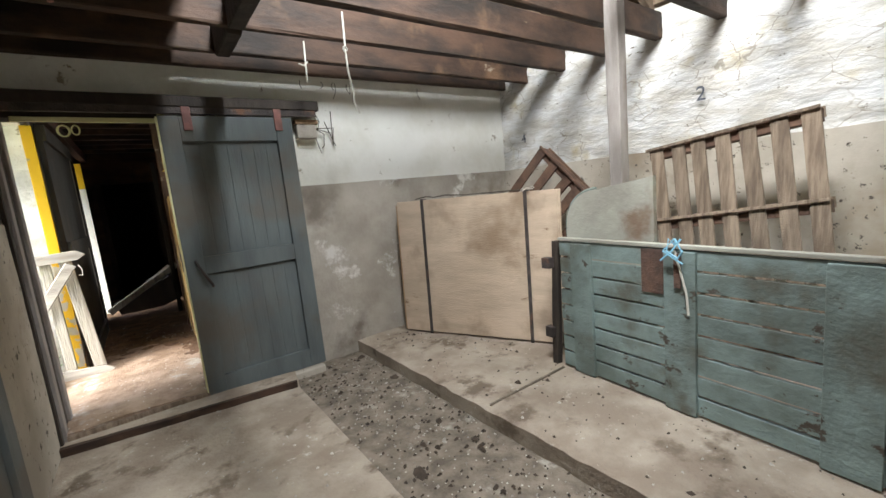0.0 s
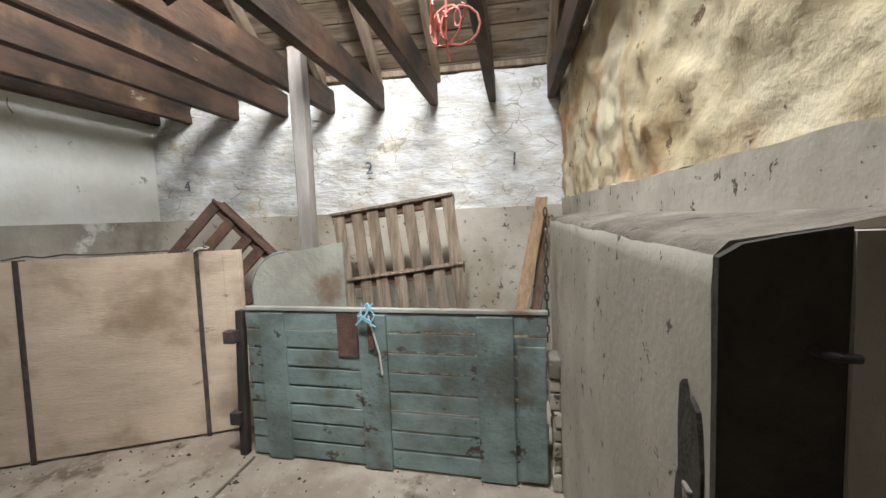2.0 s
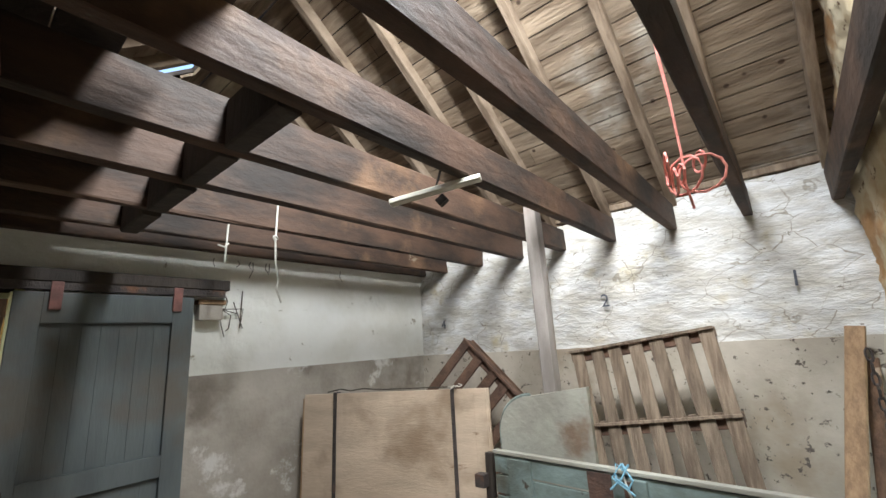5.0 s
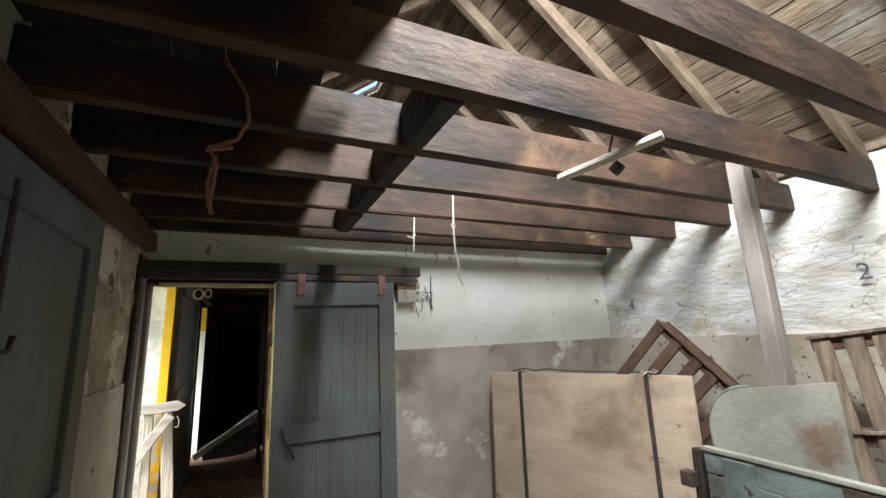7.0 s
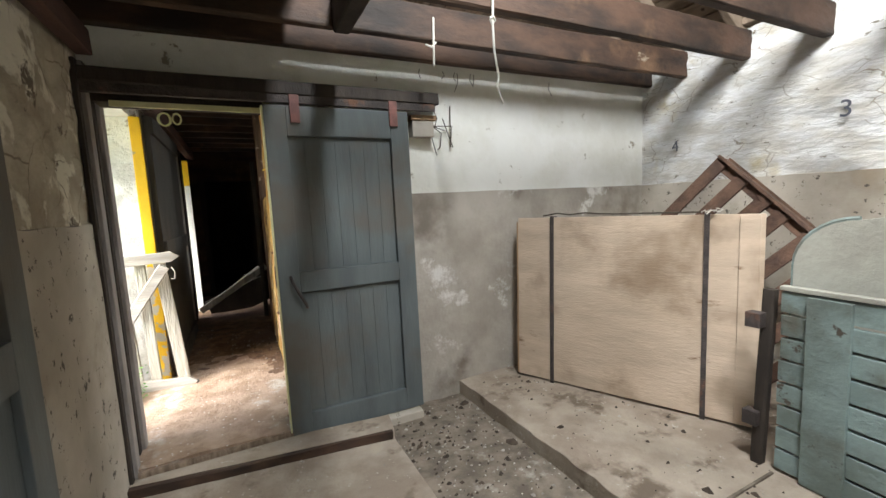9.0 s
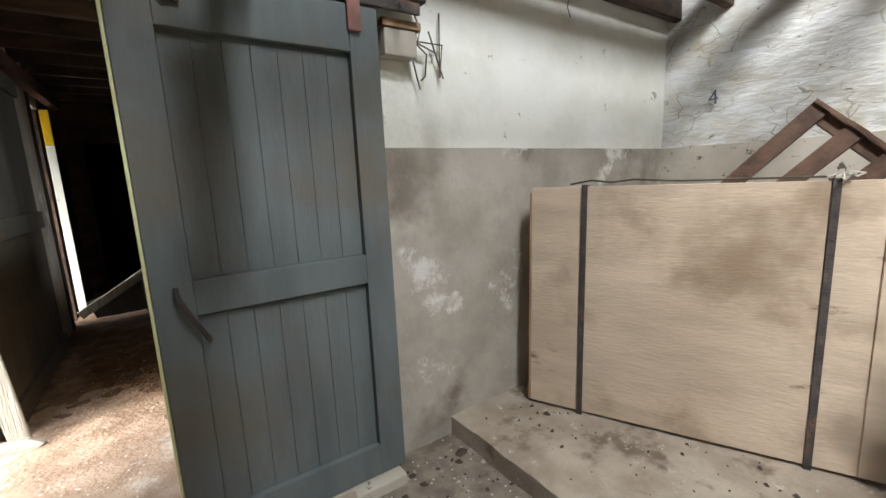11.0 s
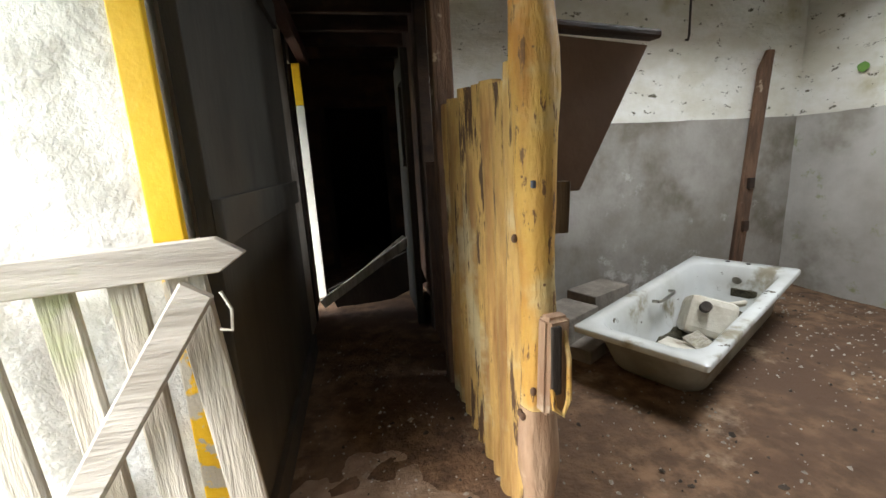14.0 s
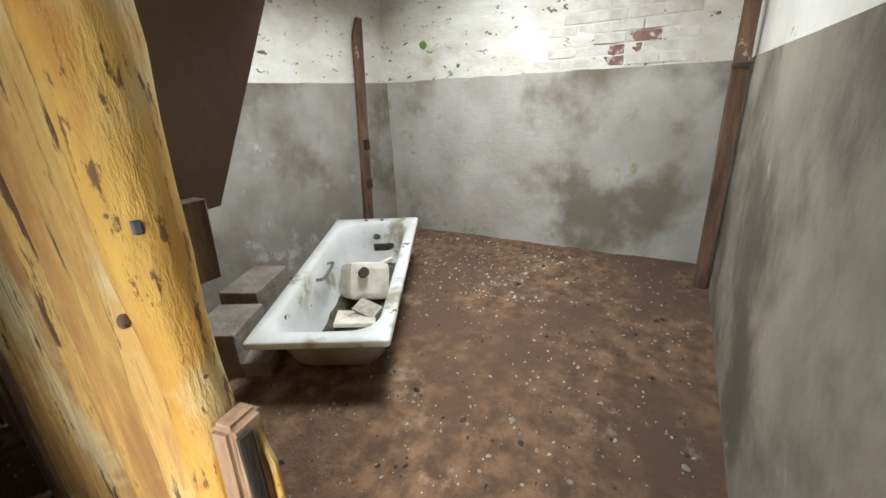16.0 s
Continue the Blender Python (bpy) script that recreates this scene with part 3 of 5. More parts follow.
structure("over_far_opening", box(-1.2, -0.64, 7.05, 7.62, 2.25, 2.9), M_RENDER, "wall over the far opening", "wall", pillar)
structure("yellow_edge", box(-0.672, -0.600, 4.712, 4.738, 1.10, 2.25, 0.004), M_YELLOW, "yellow painted corner board", "wall", pillar)
structure("yellow_edge_low", box(-0.671, -0.601, 4.713, 4.738, 0.1, 1.098, 0.004), M_YELLOW_WORN, "yellow corner board worn to grey near the ground", "wall", pillar)
structure("far_edge_top", box(-0.63, -0.56, 7.60, 7.618, 1.90, 2.25, 0.004), M_YELLOW, "yellow painted door edge", "wall", pillar)
structure("far_edge", box(-0.63, -0.56, 7.60, 7.618, 0.1, 1.898, 0.004), M_WHITE, "pale worn door edge", "wall", pillar)

# closing walls
structure("wall_back", box(-1.2, 1.0, -3.3, -3.0, -0.1, 4.6), M_RENDER, "plain back wall", "wall")

# bath room's north wall
wall_b = structure("wall_bath_north", relief("y", 6.55, -1, 0.36, E0, GREY, 2.9, 0.2, 0.006, 2.0, seed=51), M_BATH_WHITE, "whitewashed wall of the bath room", "wall")
structure("dado_bath_north", relief("y", 6.535, -1, 0.36, E0, -0.1, GREY, 0.2, 0.006, 1.4, seed=52, edge=0.012), M_RENDER_DAMP, "damp grey render", "wall", wall_b)
# same dark wood here, shade of the passage put into the colour
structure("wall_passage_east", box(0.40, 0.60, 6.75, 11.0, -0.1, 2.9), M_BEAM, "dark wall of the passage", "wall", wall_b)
# end of the passage with a black doorway, its gloom put into the colours
wall_x = structure("wall_passage_end", box(-0.66, -0.53, 8.8, 9.0, -0.1, 2.9), M_BEAM, "end wall of the passage, coloured as gloom", "wall")
structure("end_right", box(0.27, 0.40, 8.8, 9.0, -0.1, 2.9), M_BEAM, "end wall coloured as gloom", "wall", wall_x)
structure("end_over", box(-0.53, 0.27, 8.8, 9.0, 2.03, 2.9), M_BEAM, "wall over the end doorway, coloured as gloom", "wall", wall_x)
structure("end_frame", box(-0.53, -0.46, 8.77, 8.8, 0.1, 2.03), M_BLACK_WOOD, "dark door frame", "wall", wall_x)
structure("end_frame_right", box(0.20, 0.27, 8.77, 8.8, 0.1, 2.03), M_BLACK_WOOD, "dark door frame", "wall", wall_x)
# unlit last room shown by a black wall
structure("wall_far_room", box(-1.2, 0.6, 11.0, 11.2, -0.1, 2.9), M_BLACK_WOOD, "wall of the last room, coloured as darkness", "wall")

# ---- roof ----
RIDGE_X, RIDGE_Z, EAVE_Z = 1.35, 4.45, 2.74


def roof_z(x):
    return RIDGE_Z - abs(x - RIDGE_X) * (RIDGE_Z - EAVE_Z) / (E0 - RIDGE_X)


bm = bmesh.new()
rng = random.Random(5)
for side in (1, -1):
    run = (E0 + 0.45 - RIDGE_X) if side > 0 else (RIDGE_X + 1.35)
    slope = math.atan2(RIDGE_Z - EAVE_Z, E0 - RIDGE_X)
    length, d = run / math.cos(slope), 0.0
    while d < length:
        w = rng.uniform(0.13, 0.19)
        y = -3.3
        while y < 11.0:
            l = rng.uniform(1.6, 3.2)
            xm = RIDGE_X + side * (d + w / 2) * math.cos(slope)
            spans = [(y, min(y + l, 11.0))]
            for h0, h1, xa, xb in ((3.88, 4.18, 0.88, 1.22), (-0.15, 1.45, 0.66, 1.10)):
                if side < 0 and xa < xm < xb:
                    spans = [q for p0, p1 in spans for q in ((p0, min(h0, p1)), (max(h1, p0), p1))]
            for a, b in spans:
                if b - a > 0.05:
                    t = rng.uniform(-0.004, 0.004)
                    m = Matrix.Translation((RIDGE_X, 0, RIDGE_Z)) @ Matrix.Rotation(slope * side, 4, "Y") @ Matrix.Scale(side, 4, (1, 0, 0))
                    add_box(bm, d + 0.010, d + w, a + 0.003, b, 0.0 + t, 0.024 + t, m)
            y += l
        d += w
bmesh.ops.recalc_face_normals(bm, faces=bm.faces[:])
structure("ceiling_roof_boards", bm, M_ROOF, "weathered sloping roof boards with a hole", "roof")
# sheets added above the boards so no sky leaks through their gaps
for nm, side, y0, y1, a, b in (("roof_cover_east", 1, -3.3, 11.0, -0.02, 3.6), ("roof_cover_west_south", -1, -3.3, -0.15, 0, 3.6), ("roof_cover_west_top", -1, -0.15, 1.45, 0, 0.30), ("roof_cover_west_low", -1, -0.15, 1.45, 0.90, 3.6), ("roof_cover_west_mid", -1, 1.45, 3.88, 0, 3.6), ("roof_cover_north", -1, 4.18, 11.0, 0, 3.6), ("roof_cover_top", -1, 3.88, 4.18, 0, 0.17), ("roof_cover_low", -1, 3.88, 4.18, 0.58, 3.6)):
    m = Matrix.Translation((RIDGE_X, 0, RIDGE_Z)) @ Matrix.Rotation(math.atan2(RIDGE_Z - EAVE_Z, E0 - RIDGE_X) * side, 4, "Y") @ Matrix.Scale(side, 4, (1, 0, 0))
    bm = box(a, b, y0, y1, 0.035, 0.07, m=m)
    bmesh.ops.recalc_face_normals(bm, faces=bm.faces[:])
    structure(nm, bm, M_BLACK_WOOD, "dark covering sealing the roof boards from the sky", "roof")
for nm, y in (("gable_south", -3.3), ("gable_north", 11.0)):
    bm = bmesh.new()
    a = [bm.verts.new((x, y + s, z)) for s in (0, 0.2) for x, z in ((-1.2, 2.2), (4.0, 2.2), (4.0, 2.45), (RIDGE_X, RIDGE_Z - 0.02), (-1.2, 2.5))]
    bm.faces.new(a[:5])
    bm.faces.new(a[5:][::-1])
    for i in range(5):
        bm.faces.new((a[i], a[i + 5], a[(i + 1) % 5 + 5], a[(i + 1) % 5]))
    bmesh.ops.recalc_face_normals(bm, faces=bm.faces[:])
    structure(nm, bm, M_RENDER, "plain gable wall", "wall")
for k in range(9):
    y = -0.12 + 0.47 * k + 0.03 * math.sin(k * 2.1)
    for side, xe in ((1, E0 + 0.05), (-1, -1.0)):
        z0 = roof_z(xe)
        if side < 0 and -0.2 < y < 1.5:
            continue
        structure("rafter", stick((RIDGE_X + 0.02 * side, y, RIDGE_Z - 0.07), (xe, y, z0 - 0.07), 0.06, 0.10, cuts=5, wobble=0.008), M_RAFTER, "grey-brown pole rafter under the roof boards", "rafter")["group"] = "rafters"
structure("wall_plate", stick((E0 + 0.03, S0, 2.69), (E0 + 0.03, N0, 2.72), 0.10, 0.05, cuts=8), M_RAFTER, "pale timber wall plate on the stone wall", "beam")

# ceiling beams of the byre
for k, y in enumerate((-0.125, 0.345, 0.825, 1.285, 1.735, 2.165, 2.645, 3.135, 3.47)):
    z = 2.50 + 0.006 * k
    structure("ceiling_beam", stick((-0.95, y, z), (E0 + 0.10, y, z + 0.005 * math.sin(k)), 0.065, 0.205, cuts=16, wobble=0.007, bevel=0.008), M_BEAM, "old dark oak ceiling beam, warm brown and stained", "beam")["group"] = "ceiling beams"
for a, b in ((1.32, 1.70), (1.77, 2.13), (2.20, 2.61), (2.68, 3.10)):
    structure("bridging", stick((0.60, a, 2.51), (0.60, b, 2.51), 0.085, 0.20, cuts=3), M_BLACK_WOOD, "black bridging timber between beams", "beam")
# boards added above the beams to keep skylight off their west ends
for k in range(8):
    for y0, y1 in (((0.3, 3.5),) if k < 7 else ((0.3, 1.58), (1.92, 3.5))):
        structure("loft_board", box(-0.95 + 0.17 * k, -0.785 + 0.17 * k, y0, y1, 2.665, 2.69, 0.003), M_BLACK_WOOD, "added dark board shading the west ends of the beams", "board")

# bath room and passage ceiling
for nm, x0, x1, y0, y1 in (("ceiling_bath_room", 0.40, 1.62, N1, 6.75), ("ceiling_bath_east", 2.48, E0 + 0.1, N1, 6.75), ("ceiling_bath_south", 1.62, 2.48, N1, 4.67), ("ceiling_bath_north", 1.62, 2.48, 5.53, 6.75), ("ceiling_passage", -0.66, 0.40, N1, 11.0)):
    structure(nm, box(x0, x1, y0, y1, 2.66, 2.70), M_RED_WOOD, "dark boarded ceiling", "ceiling")
for k in range(13):
    y = 4.0 + 0.44 * k
    structure("ceiling_joist", stick((-0.80, y, 2.56), (0.42 if y > 6.5 else E0 + 0.1, y, 2.56), 0.06, 0.16, cuts=6), M_BEAM, "dark brown ceiling joist", "beam")["group"] = "ceiling joists"
structure("ceiling_beam_bath", stick((0.36, 6.47, 2.53), (E0 + 0.1, 6.47, 2.53), 0.09, 0.16, cuts=6), M_BEAM, "old red-brown beam along the bath room wall", "beam")

# ---- outdoors ----
structure("ground", ground_sheet(-60, -0.62, -60, 70, 0.0, 1.0, 0.10, 0.15, step=2.2, seed=71), M_GRASS, "pale grassy yard and meadow", "ground")
structure("ground_far", box(4.3, 60, -60, 70, -1.0, -0.05), M_GRASS, "grass beyond the barn", "ground")
structure("yard_gravel", ground_sheet(-9.0, -3.2, 0.0, 9.0, 0.10, 0.4, 0.015, 2.0, step=0.15, seed=73), mat("pale dry gravel", (0.62, 0.58, 0.52), (0.48, 0.44, 0.38), 9, (0.40, 0.42, 0.28), 1.0, (0.60, 0.75), 0.95, 0.6, 40), "pale dry gravel of the yard", "ground")
structure("yard_north", ground_sheet(-3.2, -1.21, 4.9, 9.0, 0.10, 0.4, 0.015, 2.0, step=0.1, seed=74), bpy.data.materials["pale dry gravel"], "pale dry gravel beside the barn", "ground")
# yard earth runs indoors, its paler colour standing for daylight on the floor
bm = ground_sheet(-3.2, 0.27, 3.42, 5.30, 0.130, 0.2, 0.012, 3.0, step=0.05, seed=72)
for v in bm.verts:
    v.co.z -= 0.05 * max(0.0, v.co.x + 0.05) + 0.06 * max(0.0, v.co.y - 4.75) + (0.12 if v.co.y > 4.80 and v.co.x < -0.64 else 0.0)
structure("yard", bm, mat("trodden earth and rubble", (0.42, 0.305, 0.225), (0.25, 0.17, 0.115), 6, (0.50, 0.45, 0.39), 4, (0.55, 0.68), 0.95, 0.8, 40, speck=(0.6, 0.56, 0.5), speck_scale=24, speck_at=0.10), "trodden reddish earth with crumbs of lime, indoors standing for daylit floor", "ground")


def spruce(x, y, h, r, seed):
    t = thing("spruce_tree", "tall green spruce with drooping branches", "tree", "spruces behind the meadow", at=(x, y, 0))
    part("trunk", tube([(0, 0, -0.2), (0, 0, h * 0.5), (0, 0, h)], [0.16, 0.10, 0.02], 8), M_BARK, t)
    rg = random.Random(seed)
    verts, faces = [], []
    z = 0.5
    while z < h:
        f = 1 - z / h
        nb = 11
        for b in range(nb):
            a = rg.uniform(0, 2 * math.pi)
            l = r * (0.12 + f * rg.uniform(0.7, 1.1))
            n = max(4, int(l * 7))
            for s in range(1, n + 1):
                u = s / n
                for q in range(4):
                    aa = a + rg.uniform(-0.2, 0.2)
                    c = Vector((math.cos(aa) * l * u, math.sin(aa) * l * u, z - 0.28 * l * u * u + rg.uniform(-0.1, 0.1)))
                    d = Vector((math.cos(aa + rg.uniform(-1.2, 1.2)), math.sin(aa + rg.uniform(-1.2, 1.2)), rg.uniform(-0.8, 0.1))) * rg.uniform(0.16, 0.34)
                    w = d.cross(Vector((rg.uniform(-1, 1), rg.uniform(-1, 1), 1))).normalized() * 0.045
                    i = len(verts)
                    verts += [c - w, c + w, c + d]
                    faces.append((i, i + 1, i + 2))
        z += 0.30
    me = bpy.data.meshes.new("crown")
    me.from_pydata(verts, [], faces)
    me.materials.append(M_SPRUCE)
    crown = new("crown", me)
    crown.parent = t
    return t


first = spruce(-7.6, 13.6, 9.0, 2.3, 1)
for x, y, a, s in ((-9.6, 12.2, 80, 1.05), (-5.7, 15.6, 200, 1.1), (-11.4, 16.4, 140, 1.3), (-12.2, 11.0, 20, 0.95), (-4.0, 18.4, 300, 1.2), (-8.2, 19.0, 250, 1.3)):
    copy_thing(first, pose(x, y, 0, 0, 0, a) @ Matrix.Scale(s, 4))


def leaf_clump(name, label, category, cx, cy, z, rx, ry, h, n, size, seed, material):
    rg = random.Random(seed)
    verts, faces = [], []
    for _ in range(n):
        c = Vector((cx + rg.gauss(0, rx), cy + rg.gauss(0, ry), z + abs(rg.gauss(0, h)) + 0.01))
        if c.x > -0.72:
            continue
        a = rg.uniform(0, 6.28)
        d = Vector((math.cos(a), math.sin(a), rg.uniform(-0.4, 0.5))) * size * rg.uniform(0.6, 1.3)
        w = d.cross(Vector((rg.uniform(-0.4, 0.4), rg.uniform(-0.4, 0.4), 1))).normalized() * size * 0.38
        i = len(verts)
        verts += [c, c + d * 0.45 + w, c + d, c + d * 0.45 - w]
        faces.append((i, i + 1, i + 2, i + 3))
    me = bpy.data.meshes.new(name)
    me.from_pydata(verts, [], faces)
    me.materials.append(material)
    return tagged(new(name, me), label, category, kind="stuff")


leaf_clump("weeds", "fresh green nettles and bindweed at the gate foot", "weeds", -1.02, 4.44, 0.12, 0.17, 0.08, 0.11, 1300, 0.028, 3, M_WEED)
leaf_clump("meadow_grass", "tall pale flowering grass in the meadow", "grass", -7.0, 11.5, 0.0, 2.2, 1.2, 0.40, 7000, 0.09, 4, M_GRASS)
leaf_clump("weeds_in_yard", "low green weeds in the yard", "weeds", -1.7, 4.9, 0.08, 0.3, 0.3, 0.12, 1100, 0.032, 5, M_WEED)

# ---- the sliding door in the north wall ----
def sliding_door():
    d = thing("sliding_door", "blue-grey boarded sliding door, stained and slid open", "door", at=(0, 0, 0))
    y0, y1 = 3.405, 3.455
    leaf = part("leaf", box(0.21, 1.065, 3.440, y1, 0.055, 2.085, 0.003), M_DOOR, d)
    for k in range(7):
        x = 0.3145 + k * 0.0912
        part("board", box(x, x + 0.0895, 3.434, 3.4395, 1.10, 1.90, 0.002), M_DOOR, leaf)
        part("board", box(x, x + 0.0895, 3.434, 3.4395, 0.20, 0.965, 0.002), M_DOOR, leaf)
    for nm, x0, x1, z0, z1 in (("stile", 0.192, 0.312, 0.05, 2.09), ("stile", 0.953, 1.078, 0.05, 2.09), ("top_rail", 0.312, 0.953, 1.915, 2.09), ("middle_rail", 0.312, 0.953, 0.975, 1.10), ("bottom_rail", 0.312, 0.953, 0.05, 0.20)):
        part(nm, box(x0, x1, y0, 3.4395, z0, z1, 0.004), M_DOOR, d)
    part("leading_edge", box(0.180, 0.1905, 3.407, 3.462, 0.06, 2.085, 0.003), M_DOOR_EDGE, d, "pale yellow-green painted door edge")
    part("lock_plate", box(0.1755, 0.1795, 3.42, 3.445, 1.02, 1.15), M_IRON, d)
    for x in (0.335, 0.945):
        part("hanger", box(x, x + 0.055, 3.385, 3.404, 1.99, 2.15, 0.004), M_RED, d, "faded red iron hanger")
    part("pull_handle", tube([(0.26, 3.404, 1.08), (0.265, 3.37, 1.05), (0.30, 3.365, 0.97), (0.335, 3.37, 0.90), (0.34, 3.404, 0.88)], 0.009, 8), M_IRON, d, "dark iron pull handle", True)


sliding_door()
r = thing("door_rail", "dark weathered wooden sliding rail above the doorway", "door rail", kind="structure")
part("rail", stick((-0.66, 3.44, 2.185), (1.305, 3.44, 2.185), 0.11, 0.075, cuts=10), M_BLACK_WOOD, r)
part("track", stick((-0.66, 3.405, 2.125), (1.28, 3.405, 2.125), 0.02, 0.05, cuts=4, bevel=0.003), M_IRON, r)
j = thing("door_1_frame", "dark timber frame lining the doorway", "door frame", kind="structure")
# thin black strips put in for the shade of two grooves
part("groove_board", box(-0.640, -0.618, 3.366, 3.41, 0.05, 2.25, 0.003), M_BLACK_WOOD, j)
part("stop_strip", box(-0.640, -0.600, 3.412, 3.48, 0.05, 2.25, 0.005), M_GREY_POST, j)
part("groove_board", box(-0.640, -0.617, 3.578, 3.628, 0.05, 2.20, 0.003), M_BLACK_WOOD, j)
part("jamb", box(-0.640, -0.600, 3.63, 3.71, 0.05, 2.20, 0.005), M_GREY_POST, j)
part("jamb_right", box(0.20, 0.24, 3.50, 3.66, 0.05, 2.15, 0.004), M_DOOR_EDGE, j)
part("head", box(-0.60, 0.20, 3.50, 3.66, 2.08, 2.15, 0.004), M_BLACK_WOOD, j)
part("head_strip", box(-0.53, 0.20, 3.485, 3.4985, 2.055, 2.085, 0.002), M_DOOR_EDGE, j)
s = thing("threshold", "worn dirty timber threshold sill on the floor", "threshold", kind="structure")
part("sill", stick((-0.63, 3.325, 0.045), (0.75, 3.145, 0.045), 0.035, 0.075, cuts=10, wobble=0.010), M_BEAM, s, "dark worn timber edge")
part("sill_slab", stick((-0.63, 3.44, 0.043), (0.78, 3.255, 0.043), 0.19, 0.07, cuts=14, wobble=0.008), M_CONCRETE, s, "dusty cement sill")
part("sill_back", stick((-0.60, 3.49, 0.06), (0.24, 3.49, 0.06), 0.17, 0.10, cuts=10, wobble=0.008), M_PALLET, s)
part("step", box(0.24, 1.05, 3.34, 3.52, -0.02, 0.045, 0.010), M_RENDER_PALE, s)
bx = thing("junction_box", "pale wooden block with frayed wires on the wall", "junction box")
part("block", box(1.13, 1.29, 3.45, 3.53, 1.94, 2.05, 0.006), M_RENDER, bx)
part("cap", box(1.12, 1.31, 3.44, 3.53, 2.052, 2.085, 0.005), M_PLANK, bx)
for k in range(5):
    a = 1.28 + 0.045 * k
    part("wire", tube([(1.29, 3.48, 2.02), (a, 3.50, 2.0 + 0.03 * math.sin(k * 2)), (a + 0.03 * math.cos(k), 3.50, 2.08 if k % 2 else 1.88), (a + 0.05 * math.cos(k * 2), 3.505, 2.17 if k % 3 == 1 else 1.82 + 0.02 * k)], 0.004, 5), M_COBWEB, bx)

# grey sliding door on the west wall
w = thing("yard_door", "dark blue-grey sliding door against the outer wall", "door")
part("leaf", box(-0.638, -0.60, 0.55, 2.42, 0.06, 2.20, 0.004), M_DOOR, w)
part("stile", box(-0.60, -0.575, 2.30, 2.43, 0.06, 2.20, 0.004), M_DOOR, w)
part("rail", box(-0.60, -0.575, 0.55, 2.30, 2.06, 2.20, 0.004), M_DOOR, w)
part("rail", box(-0.60, -0.575, 0.55, 2.30, 1.02, 1.16, 0.004), M_DOOR, w)
part("hook", tube([(-0.572, 1.66, 2.12), (-0.570, 1.665, 1.70), (-0.565, 1.69, 1.655), (-0.56, 1.73, 1.66), (-0.56, 1.74, 1.70)], 0.008, 6), M_IRON, w, "long bent iron hook", True)
r = thing("yard_door_rail", "dark red-brown wooden door rail", "door rail", kind="structure")
part("rail", stick((-0.585, 0.2, 2.27), (-0.585, 3.40, 2.33), 0.07, 0.12, cuts=10), M_RED_WOOD, r)
# ---- things in the stall ----
def numeral(ch, y, z, size, turn=0):
    cu = bpy.data.curves.new("painted_number", "FONT")
    cu.body, cu.size, cu.extrude, cu.align_x, cu.align_y = ch, size, 0.002, "CENTER", "CENTER"
    cu.materials.append(M_INK)
    ob = new("painted_number", cu)
    ob.matrix_world = Matrix.Translation((E0 - 0.045, y, z)) @ pose(0, 0, 0, 90, 0, -90) @ pose(0, 0, 0, 0, 0, turn)
    tagged(ob, "blue-black number " + ch + " painted on the stone wall", "painted number", "stall numbers")


for ch, y, z, size, turn in (("I", 0.18, 1.93, 0.15, -4), ("2", 1.405, 1.925, 0.15, 0), ("3", 2.04, 1.94, 0.15, 0), ("4", 3.17, 1.865, 0.13, 5)):
    numeral(ch, y, z, size, turn)


def plywood_panel():
    p = thing("plywood_panel", "large stained plywood crate panel with two iron straps", "wooden panel", at=(0, 0, 0))
    m = along((1.905, 3.36, 0.11), (2.55, 2.00, 0.11)) @ pose(0, 0, 0, -2.5)
    L, H, T = 1.50, 1.225, 0.03
    part("front", box(0, L, -T, 0, 0.012, H, 0.004, m), M_PLY, p)
    for x in (0.02, L - 0.07):
        part("side_batten", box(x, x + 0.05, 0.0005, 0.075, 0.01, H - 0.01, 0.004, m), M_PLANK, p)
    part("top_batten", box(0.07, L - 0.07, 0.0005, 0.055, H - 0.06, H - 0.012, 0.004, m), M_PLANK, p)
    part("edge_strip", box(-0.012, -0.0005, -T, 0.075, 0.012, H - 0.03, 0.003, m), M_PLANK, p)
    part("corner_board", box(L - 0.115, L - 0.02, -T - 0.012, -T - 0.0005, 0.02, H - 0.005, 0.003, m), M_PLY, p)
    for x in (0.262, 1.215):
        part("strap", box(x, x + 0.028, -T - 0.010, -T - 0.0005, -0.005, H + 0.008, 0.002, m), M_IRON, p, "dark iron strap")
        part("strap_top", box(x, x + 0.028, -T - 0.010, 0.03, H + 0.0005, H + 0.009, 0.002, m), M_IRON, p)
    rg = random.Random(8)
    pts = [m @ Vector((0.2 + 0.1 * k, -0.005 + 0.02 * rg.uniform(-1, 1), H + 0.012 + (0.018 * abs(math.sin(k * 1.7)) if k < 5 else 0.004))) for k in range(11)]
    part("wire", tube(pts, 0.005, 5), M_COBWEB, p, "loose rusty wire along the top")
    for k in range(5):
        c = m @ Vector((1.20 + 0.02 * k, -T - 0.01, H + 0.014))
        part("twine", tube([c, c + Vector((0.02 * math.sin(k * 2), -0.02, 0.012)), c + Vector((0.045 * math.cos(k * 3), -0.04 * math.sin(k), -0.02 + 0.01 * k))], 0.0035, 5), M_STRING, p)


plywood_panel()


